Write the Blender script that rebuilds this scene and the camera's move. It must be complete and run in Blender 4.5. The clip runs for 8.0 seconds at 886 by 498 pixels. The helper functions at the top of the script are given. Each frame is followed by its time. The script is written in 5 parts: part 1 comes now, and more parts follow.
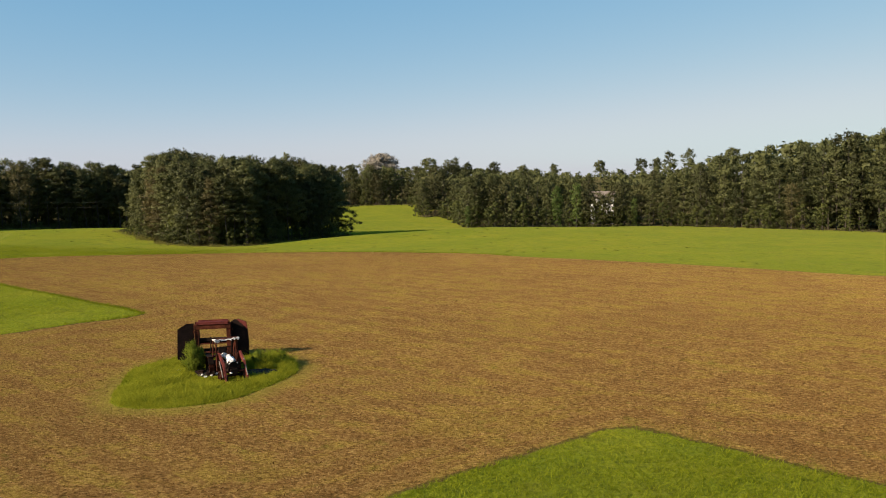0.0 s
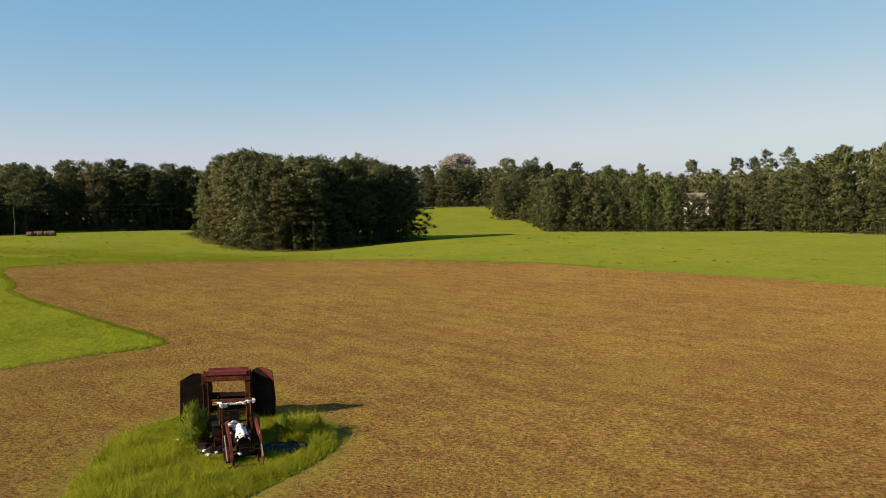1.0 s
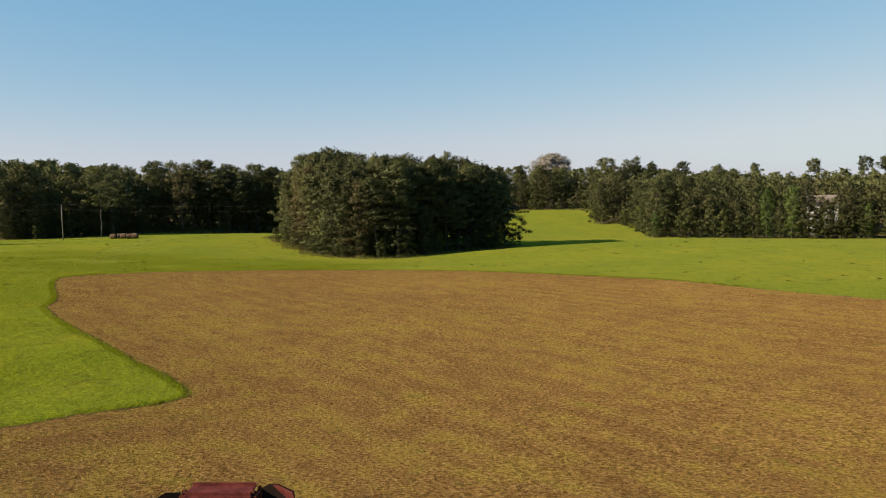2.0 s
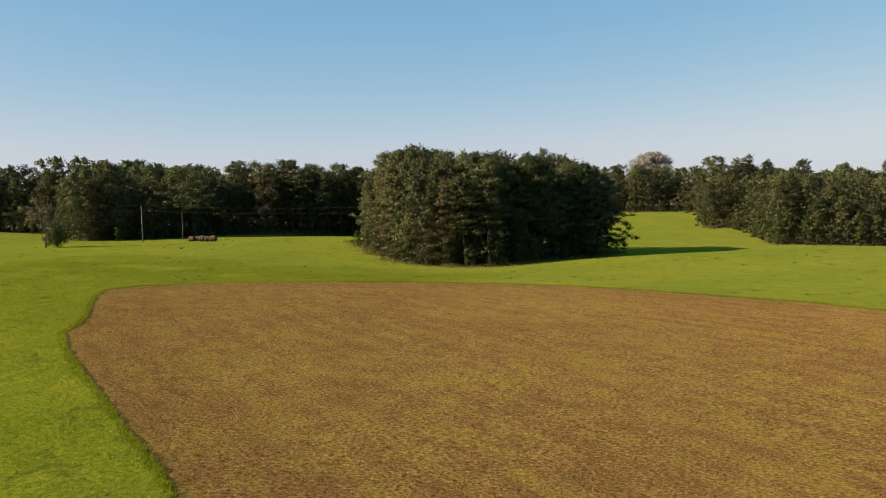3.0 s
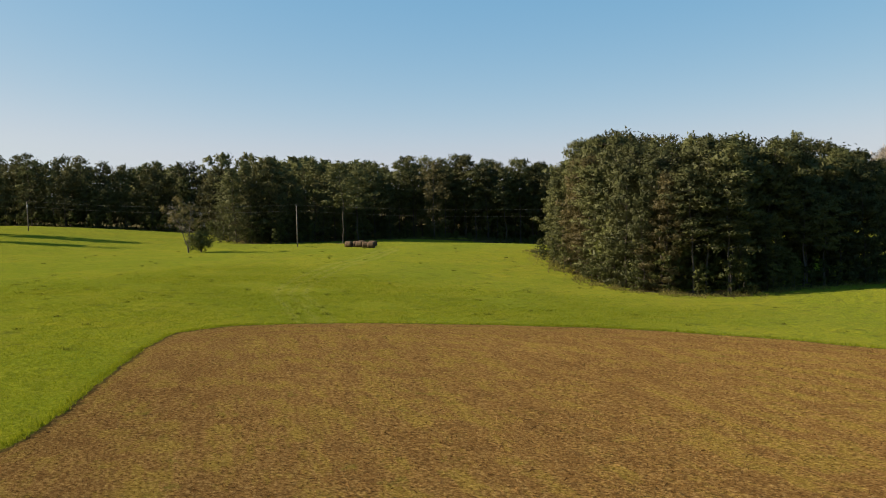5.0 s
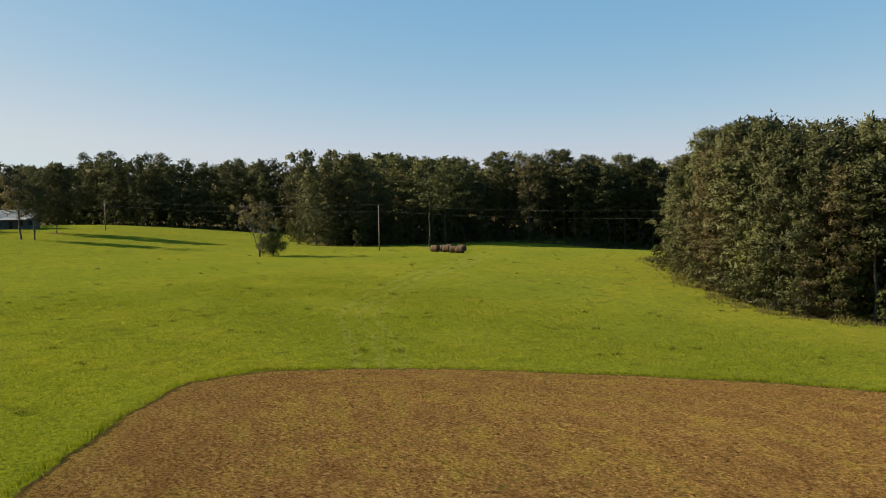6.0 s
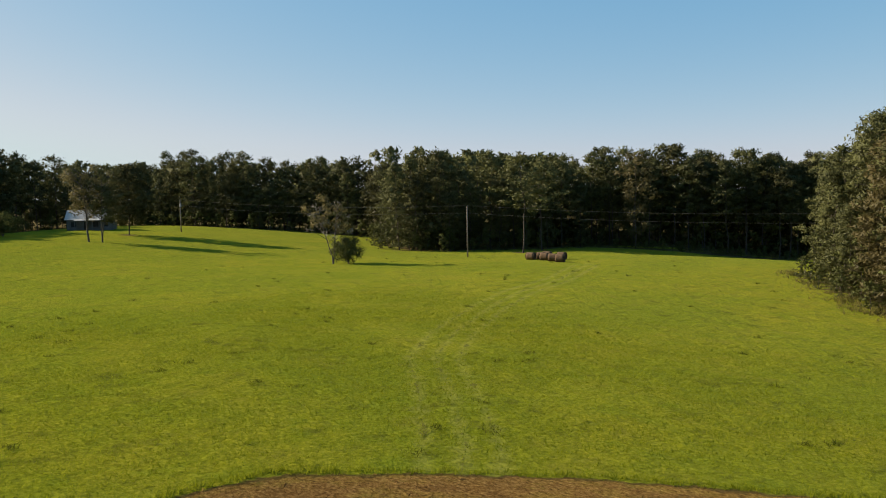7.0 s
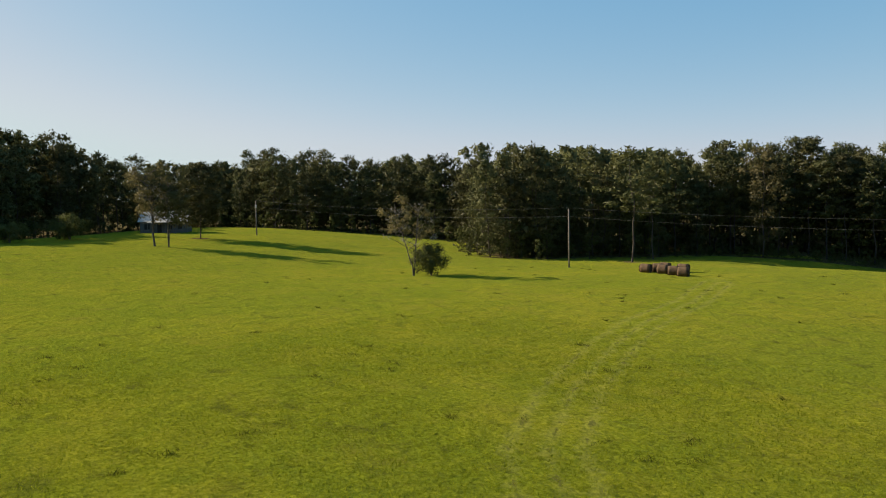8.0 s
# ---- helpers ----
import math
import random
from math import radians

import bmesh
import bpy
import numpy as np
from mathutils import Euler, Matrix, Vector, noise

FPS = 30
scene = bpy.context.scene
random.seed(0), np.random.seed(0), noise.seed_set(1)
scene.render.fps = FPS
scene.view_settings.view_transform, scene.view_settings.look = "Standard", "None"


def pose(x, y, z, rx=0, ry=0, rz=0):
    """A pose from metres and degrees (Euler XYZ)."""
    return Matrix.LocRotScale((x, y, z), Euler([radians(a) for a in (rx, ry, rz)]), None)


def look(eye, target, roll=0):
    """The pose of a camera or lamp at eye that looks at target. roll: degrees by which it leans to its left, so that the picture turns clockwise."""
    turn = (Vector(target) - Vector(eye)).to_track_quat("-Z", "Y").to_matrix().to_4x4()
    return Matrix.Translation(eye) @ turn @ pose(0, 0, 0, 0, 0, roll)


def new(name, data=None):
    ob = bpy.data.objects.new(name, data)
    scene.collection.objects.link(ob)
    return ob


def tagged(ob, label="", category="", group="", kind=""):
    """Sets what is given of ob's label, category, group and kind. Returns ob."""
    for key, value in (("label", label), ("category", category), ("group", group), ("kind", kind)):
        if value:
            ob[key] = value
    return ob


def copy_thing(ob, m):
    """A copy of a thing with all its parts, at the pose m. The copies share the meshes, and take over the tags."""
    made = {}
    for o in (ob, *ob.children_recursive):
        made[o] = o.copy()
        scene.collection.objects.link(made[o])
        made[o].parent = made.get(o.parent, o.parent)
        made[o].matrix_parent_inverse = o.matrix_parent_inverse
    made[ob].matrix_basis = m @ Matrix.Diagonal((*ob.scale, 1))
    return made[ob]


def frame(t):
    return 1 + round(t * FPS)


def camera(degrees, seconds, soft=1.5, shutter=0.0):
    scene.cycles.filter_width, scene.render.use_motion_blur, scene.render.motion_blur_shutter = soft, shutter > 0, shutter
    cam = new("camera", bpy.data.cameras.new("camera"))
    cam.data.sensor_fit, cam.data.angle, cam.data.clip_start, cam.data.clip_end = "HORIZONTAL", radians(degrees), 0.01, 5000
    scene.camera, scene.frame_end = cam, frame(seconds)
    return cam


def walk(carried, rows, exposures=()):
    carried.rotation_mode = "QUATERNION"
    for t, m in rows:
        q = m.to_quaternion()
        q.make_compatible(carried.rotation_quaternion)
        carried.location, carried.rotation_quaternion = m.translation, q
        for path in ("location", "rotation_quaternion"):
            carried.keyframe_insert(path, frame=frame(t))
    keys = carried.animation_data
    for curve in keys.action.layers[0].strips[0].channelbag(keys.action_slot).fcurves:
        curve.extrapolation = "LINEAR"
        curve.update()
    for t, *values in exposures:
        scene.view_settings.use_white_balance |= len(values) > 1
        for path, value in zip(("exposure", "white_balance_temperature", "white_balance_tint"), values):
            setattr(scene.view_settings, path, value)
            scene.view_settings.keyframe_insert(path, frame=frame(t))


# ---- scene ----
cam = camera(59.2, 8.0, soft=1.0)
METRES, EYE, TILT, LEAN, TURN = 132.911, 10.5, 0.0, 0.0, 0.0
EXPOSURE = 0.93
ROWS = [
    (0.0, 0.0, 0.0, 0.0, -0.09, -5.34, 0.97),
    (0.5, -0.0019, 0.05, -0.0004, 1.95, -5.27, 1.0),
    (1.0, -0.0069, 0.1041, -0.0008, 5.52, -5.16, 1.06),
    (1.5, -0.0154, 0.1601, -0.0014, 8.86, -5.04, 1.08),
    (2.0, -0.0279, 0.2168, -0.0019, 12.1, -4.93, 1.11),
    (3.5, -0.0868, 0.3879, -0.0039, 21.76, -4.65, 1.12),
    (4.0, -0.1136, 0.4463, -0.0047, 25.01, -4.58, 1.1),
    (4.5, -0.1445, 0.505, -0.0058, 28.29, -4.53, 1.1),
    (6.0, -0.2609, 0.6711, -0.0093, 38.1, -4.39, 1.02),
    (6.5, -0.3046, 0.7222, -0.0103, 41.4, -4.32, 1.01),
    (7.0, -0.35, 0.7702, -0.0108, 44.7, -4.24, 1.02),
    (7.5, -0.3984, 0.8154, -0.011, 48.0, -4.17, 0.98),
    (8.0, -0.4494, 0.8583, -0.0107, 51.3, -4.1, 1.04),
]
walk(cam, [(t, pose(0, 0, EYE, TILT, LEAN, TURN) @ pose(METRES * x, METRES * y, METRES * z, 90 + pitch, roll, yaw)) for t, x, y, z, yaw, pitch, roll in ROWS],
     exposures=((0.0, EXPOSURE), (8.0, EXPOSURE)))

# ---- sky and sun ----
SUN_AZ = math.atan2(-0.51, -0.86)      # towards the sun, from +x
SUN_EL = radians(27)
sky = bpy.data.worlds.new("sky")
scene.world = sky
sky.use_nodes = True
wn = sky.node_tree.nodes
wn.clear()
sky_tex = wn.new("ShaderNodeTexSky")
sky_tex.sky_type = "NISHITA"
sky_tex.sun_disc = False
sky_tex.sun_elevation = SUN_EL
sky_tex.sun_rotation = math.pi / 2 - SUN_AZ
sky_tex.air_density = 0.7
sky_tex.dust_density = 0.5
sky_tex.ozone_density = 2.0
sky_bg = wn.new("ShaderNodeBackground")
sky_bg.inputs["Strength"].default_value = 0.0765
sky_out = wn.new("ShaderNodeOutputWorld")
# a hazy autumn sky: paler low down, more cyan high up
sky_split, sky_join = wn.new("ShaderNodeSeparateColor"), wn.new("ShaderNodeCombineColor")
sky.node_tree.links.new(sky_tex.outputs[0], sky_split.inputs[0])
for k, (gain, power) in enumerate(((1.02, 1.0), (1.90, 0.50), (2.92, 0.30))):
    p_node, g_node, c_node = wn.new("ShaderNodeMath"), wn.new("ShaderNodeMath"), wn.new("ShaderNodeMath")
    p_node.operation, g_node.operation, c_node.operation = "POWER", "MULTIPLY", "SMOOTH_MIN"
    c_node.inputs[1].default_value, c_node.inputs[2].default_value = (4.18, 5.08, 5.08)[k], 1.5
    p_node.inputs[1].default_value, g_node.inputs[1].default_value = power, gain
    sky.node_tree.links.new(sky_split.outputs[k], p_node.inputs[0])
    sky.node_tree.links.new(p_node.outputs[0], g_node.inputs[0])
    sky.node_tree.links.new(g_node.outputs[0], c_node.inputs[0])
    sky.node_tree.links.new(c_node.outputs[0], sky_join.inputs[k])
sky.node_tree.links.new(sky_join.outputs[0], sky_bg.inputs[0])
sky.node_tree.links.new(sky_bg.outputs[0], sky_out.inputs[0])

sun_data = bpy.data.lights.new("sun", "SUN")
sun_data.energy = 5.0
sun_data.angle = radians(0.5)
sun_data.color = (1.0, 0.85, 0.65)
sun = new("sun", sun_data)
sun_dir = Vector((math.cos(SUN_AZ) * math.cos(SUN_EL), math.sin(SUN_AZ) * math.cos(SUN_EL), math.sin(SUN_EL)))
sun.matrix_world = look(sun_dir * 200, (0, 0, 0))


# ---- small helpers ----
def mat(name):
    m = bpy.data.materials.new(name)
    m.use_nodes = True
    m.node_tree.nodes.clear()
    return m, m.node_tree.nodes, m.node_tree.links


def noise_node(n, l, scale, detail=3.0, coords=None, rough=0.55):
    t = n.new("ShaderNodeTexNoise")
    t.inputs["Scale"].default_value = scale
    t.inputs["Detail"].default_value = detail
    t.inputs["Roughness"].default_value = rough
    if coords is not None:
        l.new(coords, t.inputs["Vector"])
    return t


def ramp(n, l, fac, stops):
    r = n.new("ShaderNodeValToRGB")
    while len(r.color_ramp.elements) < len(stops):
        r.color_ramp.elements.new(0.5)
    for e, (p, c) in zip(r.color_ramp.elements, stops):
        e.position = p
        e.color = (*c, 1) if len(c) == 3 else c
    l.new(fac, r.inputs[0])
    return r


def mix(n, l, fac, a, b, mode="MIX"):
    m = n.new("ShaderNodeMix")
    m.data_type = "RGBA"
    m.blend_type = mode
    for sock, v in ((m.inputs[0], fac), (m.inputs[6], a), (m.inputs[7], b)):
        if isinstance(v, (int, float)):
            sock.default_value = v
        elif isinstance(v, tuple):
            sock.default_value = (*v, 1)
        else:
            l.new(v, sock)
    return m.outputs[2]


def calc(n, l, op, a, b=0.0, c=0.0):
    m = n.new("ShaderNodeMath")
    m.operation = op
    for sock, v in zip(m.inputs, (a, b, c)):
        if isinstance(v, (int, float)):
            sock.default_value = v
        else:
            l.new(v, sock)
    return m.outputs[0]


def mesh_from(name, verts, faces, material=None, smooth=False):
    """A mesh from numpy arrays of corners and of triangles or quads."""
    verts = np.asarray(verts, dtype=np.float32).reshape(-1, 3)
    faces = np.asarray(faces, dtype=np.int32)
    k = faces.shape[1]
    me = bpy.data.meshes.new(name)
    me.vertices.add(len(verts))
    me.vertices.foreach_set("co", verts.ravel())
    me.loops.add(faces.size)
    me.loops.foreach_set("vertex_index", faces.ravel())
    me.polygons.add(len(faces))
    me.polygons.foreach_set("loop_start", np.arange(len(faces), dtype=np.int32) * k)
    me.polygons.foreach_set("use_smooth", np.full(len(faces), smooth))
    me.update(calc_edges=True)
    if material:
        me.materials.append(material)
    return me


def empty(name, m=None):
    ob = new(name)
    ob.empty_display_size = 0.3
    if m is not None:
        ob.matrix_world = m
    return ob


def child(name, me, parent, label=""):
    ob = new(name, me)
    ob.parent = parent
    if label:
        tagged(ob, label)
    return ob


def part(name, bm, material, parent, label="", smooth=False):
    me = bpy.data.meshes.new(name)
    bm.to_mesh(me)
    bm.free()
    me.materials.append(material)
    if smooth:
        me.polygons.foreach_set("use_smooth", [True] * len(me.polygons))
    return child(name, me, parent, label)


# ---- the lie of the land ----
HILL_X = (-290, -220, -165, -110, -60, -10, 45, 110)
HILL_Y = (-20, 50, 115, 160, 205, 250, 340)
HILLS = np.array((
    (0.1, 0.3, 0.8, 1.3, 0.7, 0.2, 1.1, 0.7),
    (1.2, 2.6, 1.1, -0.2, -0.2, 0.1, 0.4, 0.4),
    (-2.6, 1.5, 0.9, 0.2, 2.6, 0.9, -0.3, 0.7),
    (-1.0, 2.7, -1.2, 0.7, -3.2, -1.7, 0.7, -1.0),
    (3.3, 2.0, -2.6, 3.2, -0.8, 1.0, 1.7, -1.7),
    (-1.8, -1.4, -0.8, -1.4, -0.4, -2.2, -3.3, -1.4),
    (-1.1, -0.5, -0.2, -1.0, -0.8, 0.2, -1.4, -2.1)))


def hollow(x, y):
    """How far the ground falls away behind the pasture's brow, before the shaded woods."""
    k = np.clip((y - 229.0) / 24.0, 0, 1)
    return 3.5 * k * k * (3 - 2 * k) / (1 + np.exp(-(x + 128.0) / 5.0)) / (1 + np.exp((x + 62.0) / 4.0))


def land(x, y):
    """Height of the ground: low swells on a level of -2 m."""
    x, y = np.asarray(x, dtype=float), np.asarray(y, dtype=float)
    z = np.full(x.shape, -2.0)
    for j, cy in enumerate(HILL_Y):
        gy = np.exp(-((y - cy) ** 2) / 4050.0)
        for i, cx in enumerate(HILL_X):
            z = z + HILLS[j, i] * gy * np.exp(-((x - cx) ** 2) / 4050.0)
    # a low swell before the grove's shaded end
    ux, uy = x + 32.0, y - 174.5
    run, off = ux * 0.86 + uy * 0.51, uy * 0.86 - ux * 0.51
    z = z - hollow(x, y)
    return z + 1.25 * np.exp(-(off / 9.0) ** 2) / (1 + np.exp(-run / 4.0)) / (1 + np.exp((run - 62.0) / 9.0))


def land_at(x, y):
    return float(land(x, y))


# edge of the mown, brown part of the field
MOWN = np.array(((-67.2, 107.6), (-70.4, 112.5), (-70.1, 117.1), (-66.4, 121.3), (-62.2, 125.4), (-54.3, 131.3), (-47.5, 136), (-42, 138), (-33, 139), (-25, 138.5), (-17, 134.5), (1.4, 123.5), (17, 109.5), (30, 99.5), (48, 84),
                 (76, 62), (90, 40), (60, -5), (40, 3), (15.6, 26.8), (8.2, 34.2), (1.3, 29.5), (-1.8, 26.9), (-20, 12), (-60, -20), (-80, 10),
                 (-31.1, 58.6), (-28.8, 61.4), (-26.2, 63.3), (-25.1, 65.3), (-28.5, 68.4), (-32.6, 71.5), (-37.1, 75.2), (-42.5, 79.4), (-49.6, 85.3), (-53.5, 89.2), (-55.1, 92.4), (-57.6, 95.9), (-63.5, 102.8)), dtype=float)
ISLAND = (-13.95, 44.3, 4.85, 6.1)        # uncut grass round the wreck: centre and radii
TRACK = np.array(((-62, 118), (-68, 125), (-73.6, 130), (-76.8, 132.8), (-81.5, 136.6), (-87.8, 145.1), (-95.2, 158), (-99, 166), (-104.5, 182), (-112, 198)), dtype=float)


def poly_depth(outline, x, y, along_too=False):
    """Signed distance into a polygon, in metres, and if asked how far along its edge the nearest place lies."""
    p = np.stack((np.asarray(x, float).ravel(), np.asarray(y, float).ravel()), 1)
    best = np.full(len(p), 1e9)
    inside = np.zeros(len(p), bool)
    run, gone = np.zeros(len(p)), 0.0
    for a, b in zip(outline, np.roll(outline, -1, 0)):
        ab, ap = b - a, p - a
        s = np.clip((ap @ ab) / (ab @ ab), 0, 1)
        dist = np.hypot(*(ap - s[:, None] * ab).T)
        if along_too:
            run = np.where(dist < best, gone + s * np.hypot(*ab), run)
            gone += np.hypot(*ab)
        best = np.minimum(best, dist)
        cross = (a[1] > p[:, 1]) != (b[1] > p[:, 1])
        with np.errstate(divide="ignore", invalid="ignore"):
            xi = (b[0] - a[0]) * (p[:, 1] - a[1]) / (b[1] - a[1]) + a[0]
        inside ^= cross & (p[:, 0] < xi)
    return (np.where(inside, best, -best), run) if along_too else np.where(inside, best, -best)


def mown_depth(x, y):
    """Signed distance into the mown part, in metres."""
    px, py = np.asarray(x, float).ravel(), np.asarray(y, float).ravel()
    cx, cy, rx, ry = ISLAND
    u, v = (px - cx) / rx, (py - cy) / ry
    ang = np.arctan2(v, u)
    wob = 1 + 0.06 * np.sin(3 * ang + 1) + 0.04 * np.sin(5 * ang)
    return np.minimum(poly_depth(MOWN, px, py), (np.hypot(u, v) - wob) * 6.1).reshape(np.shape(x))


def track_depth(x, y):
    """Signed distance from the middle of the tyre tracks across the pasture, in metres."""
    p = np.stack((np.asarray(x, float).ravel(), np.asarray(y, float).ravel()), 1)
    best = np.full(len(p), 1e3)
    for a, b in zip(TRACK[:-1], TRACK[1:]):
        ab, ap = b - a, p - a
        k = np.clip((ap @ ab) / (ab @ ab), 0, 1)
        dist = np.hypot(*(ap - k[:, None] * ab).T) * np.sign(ap[:, 0] * ab[1] - ap[:, 1] * ab[0])
        best = np.where(np.abs(dist) < np.abs(best), dist, best)
    return np.clip(best, -30, 30).reshape(np.shape(x))


# ---- materials ----
def ground_material():
    m, n, l = mat("field_ground")
    geo = n.new("ShaderNodeNewGeometry")
    pos = geo.outputs["Position"]
    att = n.new("ShaderNodeAttribute")
    att.attribute_name = "mown"
    depth = att.outputs["Fac"]
    trk = n.new("ShaderNodeAttribute")
    trk.attribute_name = "track"
    # ragged edge
    edge_n = noise_node(n, l, 1.1, 4, pos)
    ragged = calc(n, l, "ADD", depth, calc(n, l, "MULTIPLY", calc(n, l, "SUBTRACT", edge_n.outputs["Fac"], 0.5), 1.0))
    step = ramp(n, l, calc(n, l, "ADD", calc(n, l, "MULTIPLY", ragged, 0.8), 0.5), [(0.42, (0, 0, 0)), (0.58, (1, 1, 1))])
    # stubble: a mat of shredded stems over soil, with regrowth
    wide = n.new("ShaderNodeMapping")
    wide.inputs["Scale"].default_value = (1.0, 1.35, 1.0)
    l.new(pos, wide.inputs["Vector"])
    fine = noise_node(n, l, 5.5, 7, wide.outputs[0], 0.8)
    mid = noise_node(n, l, 0.45, 5, wide.outputs[0], 0.68)
    big = noise_node(n, l, 0.045, 4, pos)
    stub = ramp(n, l, fine.outputs["Fac"], [(0.37, (0.052, 0.026, 0.007)), (0.465, (0.190, 0.100, 0.026)), (0.54, (0.31, 0.172, 0.050)), (0.63, (0.48, 0.31, 0.11))])
    regrow = ramp(n, l, fine.outputs["Fac"], [(0.37, (0.090, 0.055, 0.009)), (0.5, (0.285, 0.187, 0.033)), (0.63, (0.47, 0.33, 0.078))])
    green = ramp(n, l, fine.outputs["Fac"], [(0.30, (0.055, 0.060, 0.006)), (0.7, (0.24, 0.235, 0.028))])
    # the mower's passes: round the edges first, then straight up and down the field
    sw = n.new("ShaderNodeAttribute")
    sw.attribute_name = "swath"
    straight = n.new("ShaderNodeMapping")
    straight.vector_type = "TEXTURE"
    straight.inputs["Rotation"].default_value = (0, 0, math.atan2(0.755, 0.656))
    l.new(pos, straight.inputs["Vector"])
    split = n.new("ShaderNodeSeparateXYZ")
    l.new(straight.outputs[0], split.inputs[0])
    edge_sp = n.new("ShaderNodeSeparateXYZ")
    l.new(sw.outputs["Vector"], edge_sp.inputs[0])
    sway = calc(n, l, "ADD", calc(n, l, "MULTIPLY", calc(n, l, "SUBTRACT", mid.outputs["Fac"], 0.5), 1.6), calc(n, l, "MULTIPLY", big.outputs["Fac"], 5.0))

    def passes(across, along_v, width):
        wave = calc(n, l, "COSINE", calc(n, l, "MULTIPLY", calc(n, l, "ADD", across, sway), 2 * math.pi / width))
        lie = n.new("ShaderNodeCombineXYZ")
        l.new(across, lie.inputs[0])
        l.new(calc(n, l, "MULTIPLY", along_v, 0.13), lie.inputs[1])
        broad, thin = noise_node(n, l, 0.8, 4, lie.outputs[0], 0.6), noise_node(n, l, 3.6, 4, lie.outputs[0], 0.7)
        return calc(n, l, "ADD", calc(n, l, "MULTIPLY", wave, 0.05), calc(n, l, "ADD", calc(n, l, "MULTIPLY", calc(n, l, "SUBTRACT", broad.outputs["Fac"], 0.5), 0.7), calc(n, l, "MULTIPLY", calc(n, l, "SUBTRACT", thin.outputs["Fac"], 0.5), 0.7)))

    inner = passes(split.outputs[0], split.outputs[1], 2.6)
    outer = passes(edge_sp.outputs[0], edge_sp.outputs[1], 2.7)
    headland = ramp(n, l, calc(n, l, "MULTIPLY", edge_sp.outputs[0], 0.1), [(0.52, (1, 1, 1)), (0.62, (0, 0, 0))])
    streak = calc(n, l, "ADD", calc(n, l, "MULTIPLY", outer, headland.outputs[0]), calc(n, l, "MULTIPLY", inner, calc(n, l, "SUBTRACT", 1.0, headland.outputs[0])))
    patch = calc(n, l, "ADD", calc(n, l, "MULTIPLY", streak, 0.95), calc(n, l, "ADD", calc(n, l, "MULTIPLY", mid.outputs["Fac"], 0.95), calc(n, l, "MULTIPLY", big.outputs["Fac"], 0.52)))
    patch_f = ramp(n, l, patch, [(0.71, (0, 0, 0)), (0.87, (1, 1, 1))])
    stub_c = mix(n, l, calc(n, l, "MULTIPLY", patch_f.outputs[0], 0.8), stub.outputs[0], regrow.outputs[0])
    # darker lines of bare soil between them, and tufts greening up
    soil = ramp(n, l, patch, [(0.54, (0.8, 0.8, 0.8)), (0.70, (0, 0, 0))])
    stub_c = mix(n, l, calc(n, l, "MINIMUM", calc(n, l, "ADD", calc(n, l, "MULTIPLY", soil.outputs[0], 0.8), calc(n, l, "MULTIPLY", headland.outputs[0], 0.22)), 0.9), stub_c, mix(n, l, 0.5, stub.outputs[0], (0.115, 0.051, 0.016)))
    spots = noise_node(n, l, 0.8, 4, pos, 0.7)
    tufts_f = calc(n, l, "ADD", spots.outputs["Fac"], calc(n, l, "MULTIPLY", streak, 0.16))
    stub_c = mix(n, l, ramp(n, l, tufts_f, [(0.60, (0, 0, 0)), (0.72, (0.5, 0.5, 0.5))]).outputs[0], stub_c, green.outputs[0])
    # grass
    gmid = noise_node(n, l, 0.16, 6, pos, 0.6)
    gfine = noise_node(n, l, 4.5, 6, pos, 0.75)
    gbig = noise_node(n, l, 0.05, 5, pos, 0.6)
    g1 = ramp(n, l, gfine.outputs["Fac"], [(0.37, (0.090, 0.103, 0.004)), (0.5, (0.141, 0.155, 0.006)), (0.63, (0.192, 0.206, 0.013))])
    g_dry = ramp(n, l, gfine.outputs["Fac"], [(0.37, (0.122, 0.115, 0.005)), (0.5, (0.180, 0.172, 0.008)), (0.63, (0.235, 0.222, 0.019))])
    g_lush = ramp(n, l, gfine.outputs["Fac"], [(0.37, (0.060, 0.084, 0.002)), (0.63, (0.140, 0.178, 0.009))])
    g2 = mix(n, l, ramp(n, l, gmid.outputs["Fac"], [(0.42, (0, 0, 0)), (0.64, (0.7, 0.7, 0.7))]).outputs[0], g1.outputs[0], g_dry.outputs[0])
    g3 = mix(n, l, ramp(n, l, gbig.outputs["Fac"], [(0.42, (0, 0, 0)), (0.60, (0.5, 0.5, 0.5))]).outputs[0], g2, g_lush.outputs[0])
    # small lush spots, dead patches, and dark tufts with tussock shade painted in
    gsmall = noise_node(n, l, 0.42, 5, pos, 0.6)
    gtuft_shade = noise_node(n, l, 0.55, 5, pos, 0.66)
    g3 = mix(n, l, ramp(n, l, gsmall.outputs["Fac"], [(0.30, (0.65, 0.65, 0.65)), (0.46, (0, 0, 0))]).outputs[0], g3, g_lush.outputs[0])
    g3 = mix(n, l, ramp(n, l, gsmall.outputs["Fac"], [(0.56, (0, 0, 0)), (0.76, (0.45, 0.45, 0.45))]).outputs[0], g3, (0.15, 0.125, 0.018))
    g3 = mix(n, l, ramp(n, l, gtuft_shade.outputs["Fac"], [(0.56, (0, 0, 0)), (0.71, (0.78, 0.78, 0.78))]).outputs[0], g3, (0.056, 0.066, 0.006))
    lane = calc(n, l, "ABSOLUTE", calc(n, l, "SUBTRACT", trk.outputs["Fac"], 0.1))
    lane_b = calc(n, l, "ABSOLUTE", calc(n, l, "SUBTRACT", calc(n, l, "ABSOLUTE", trk.outputs["Fac"]), 1.55))
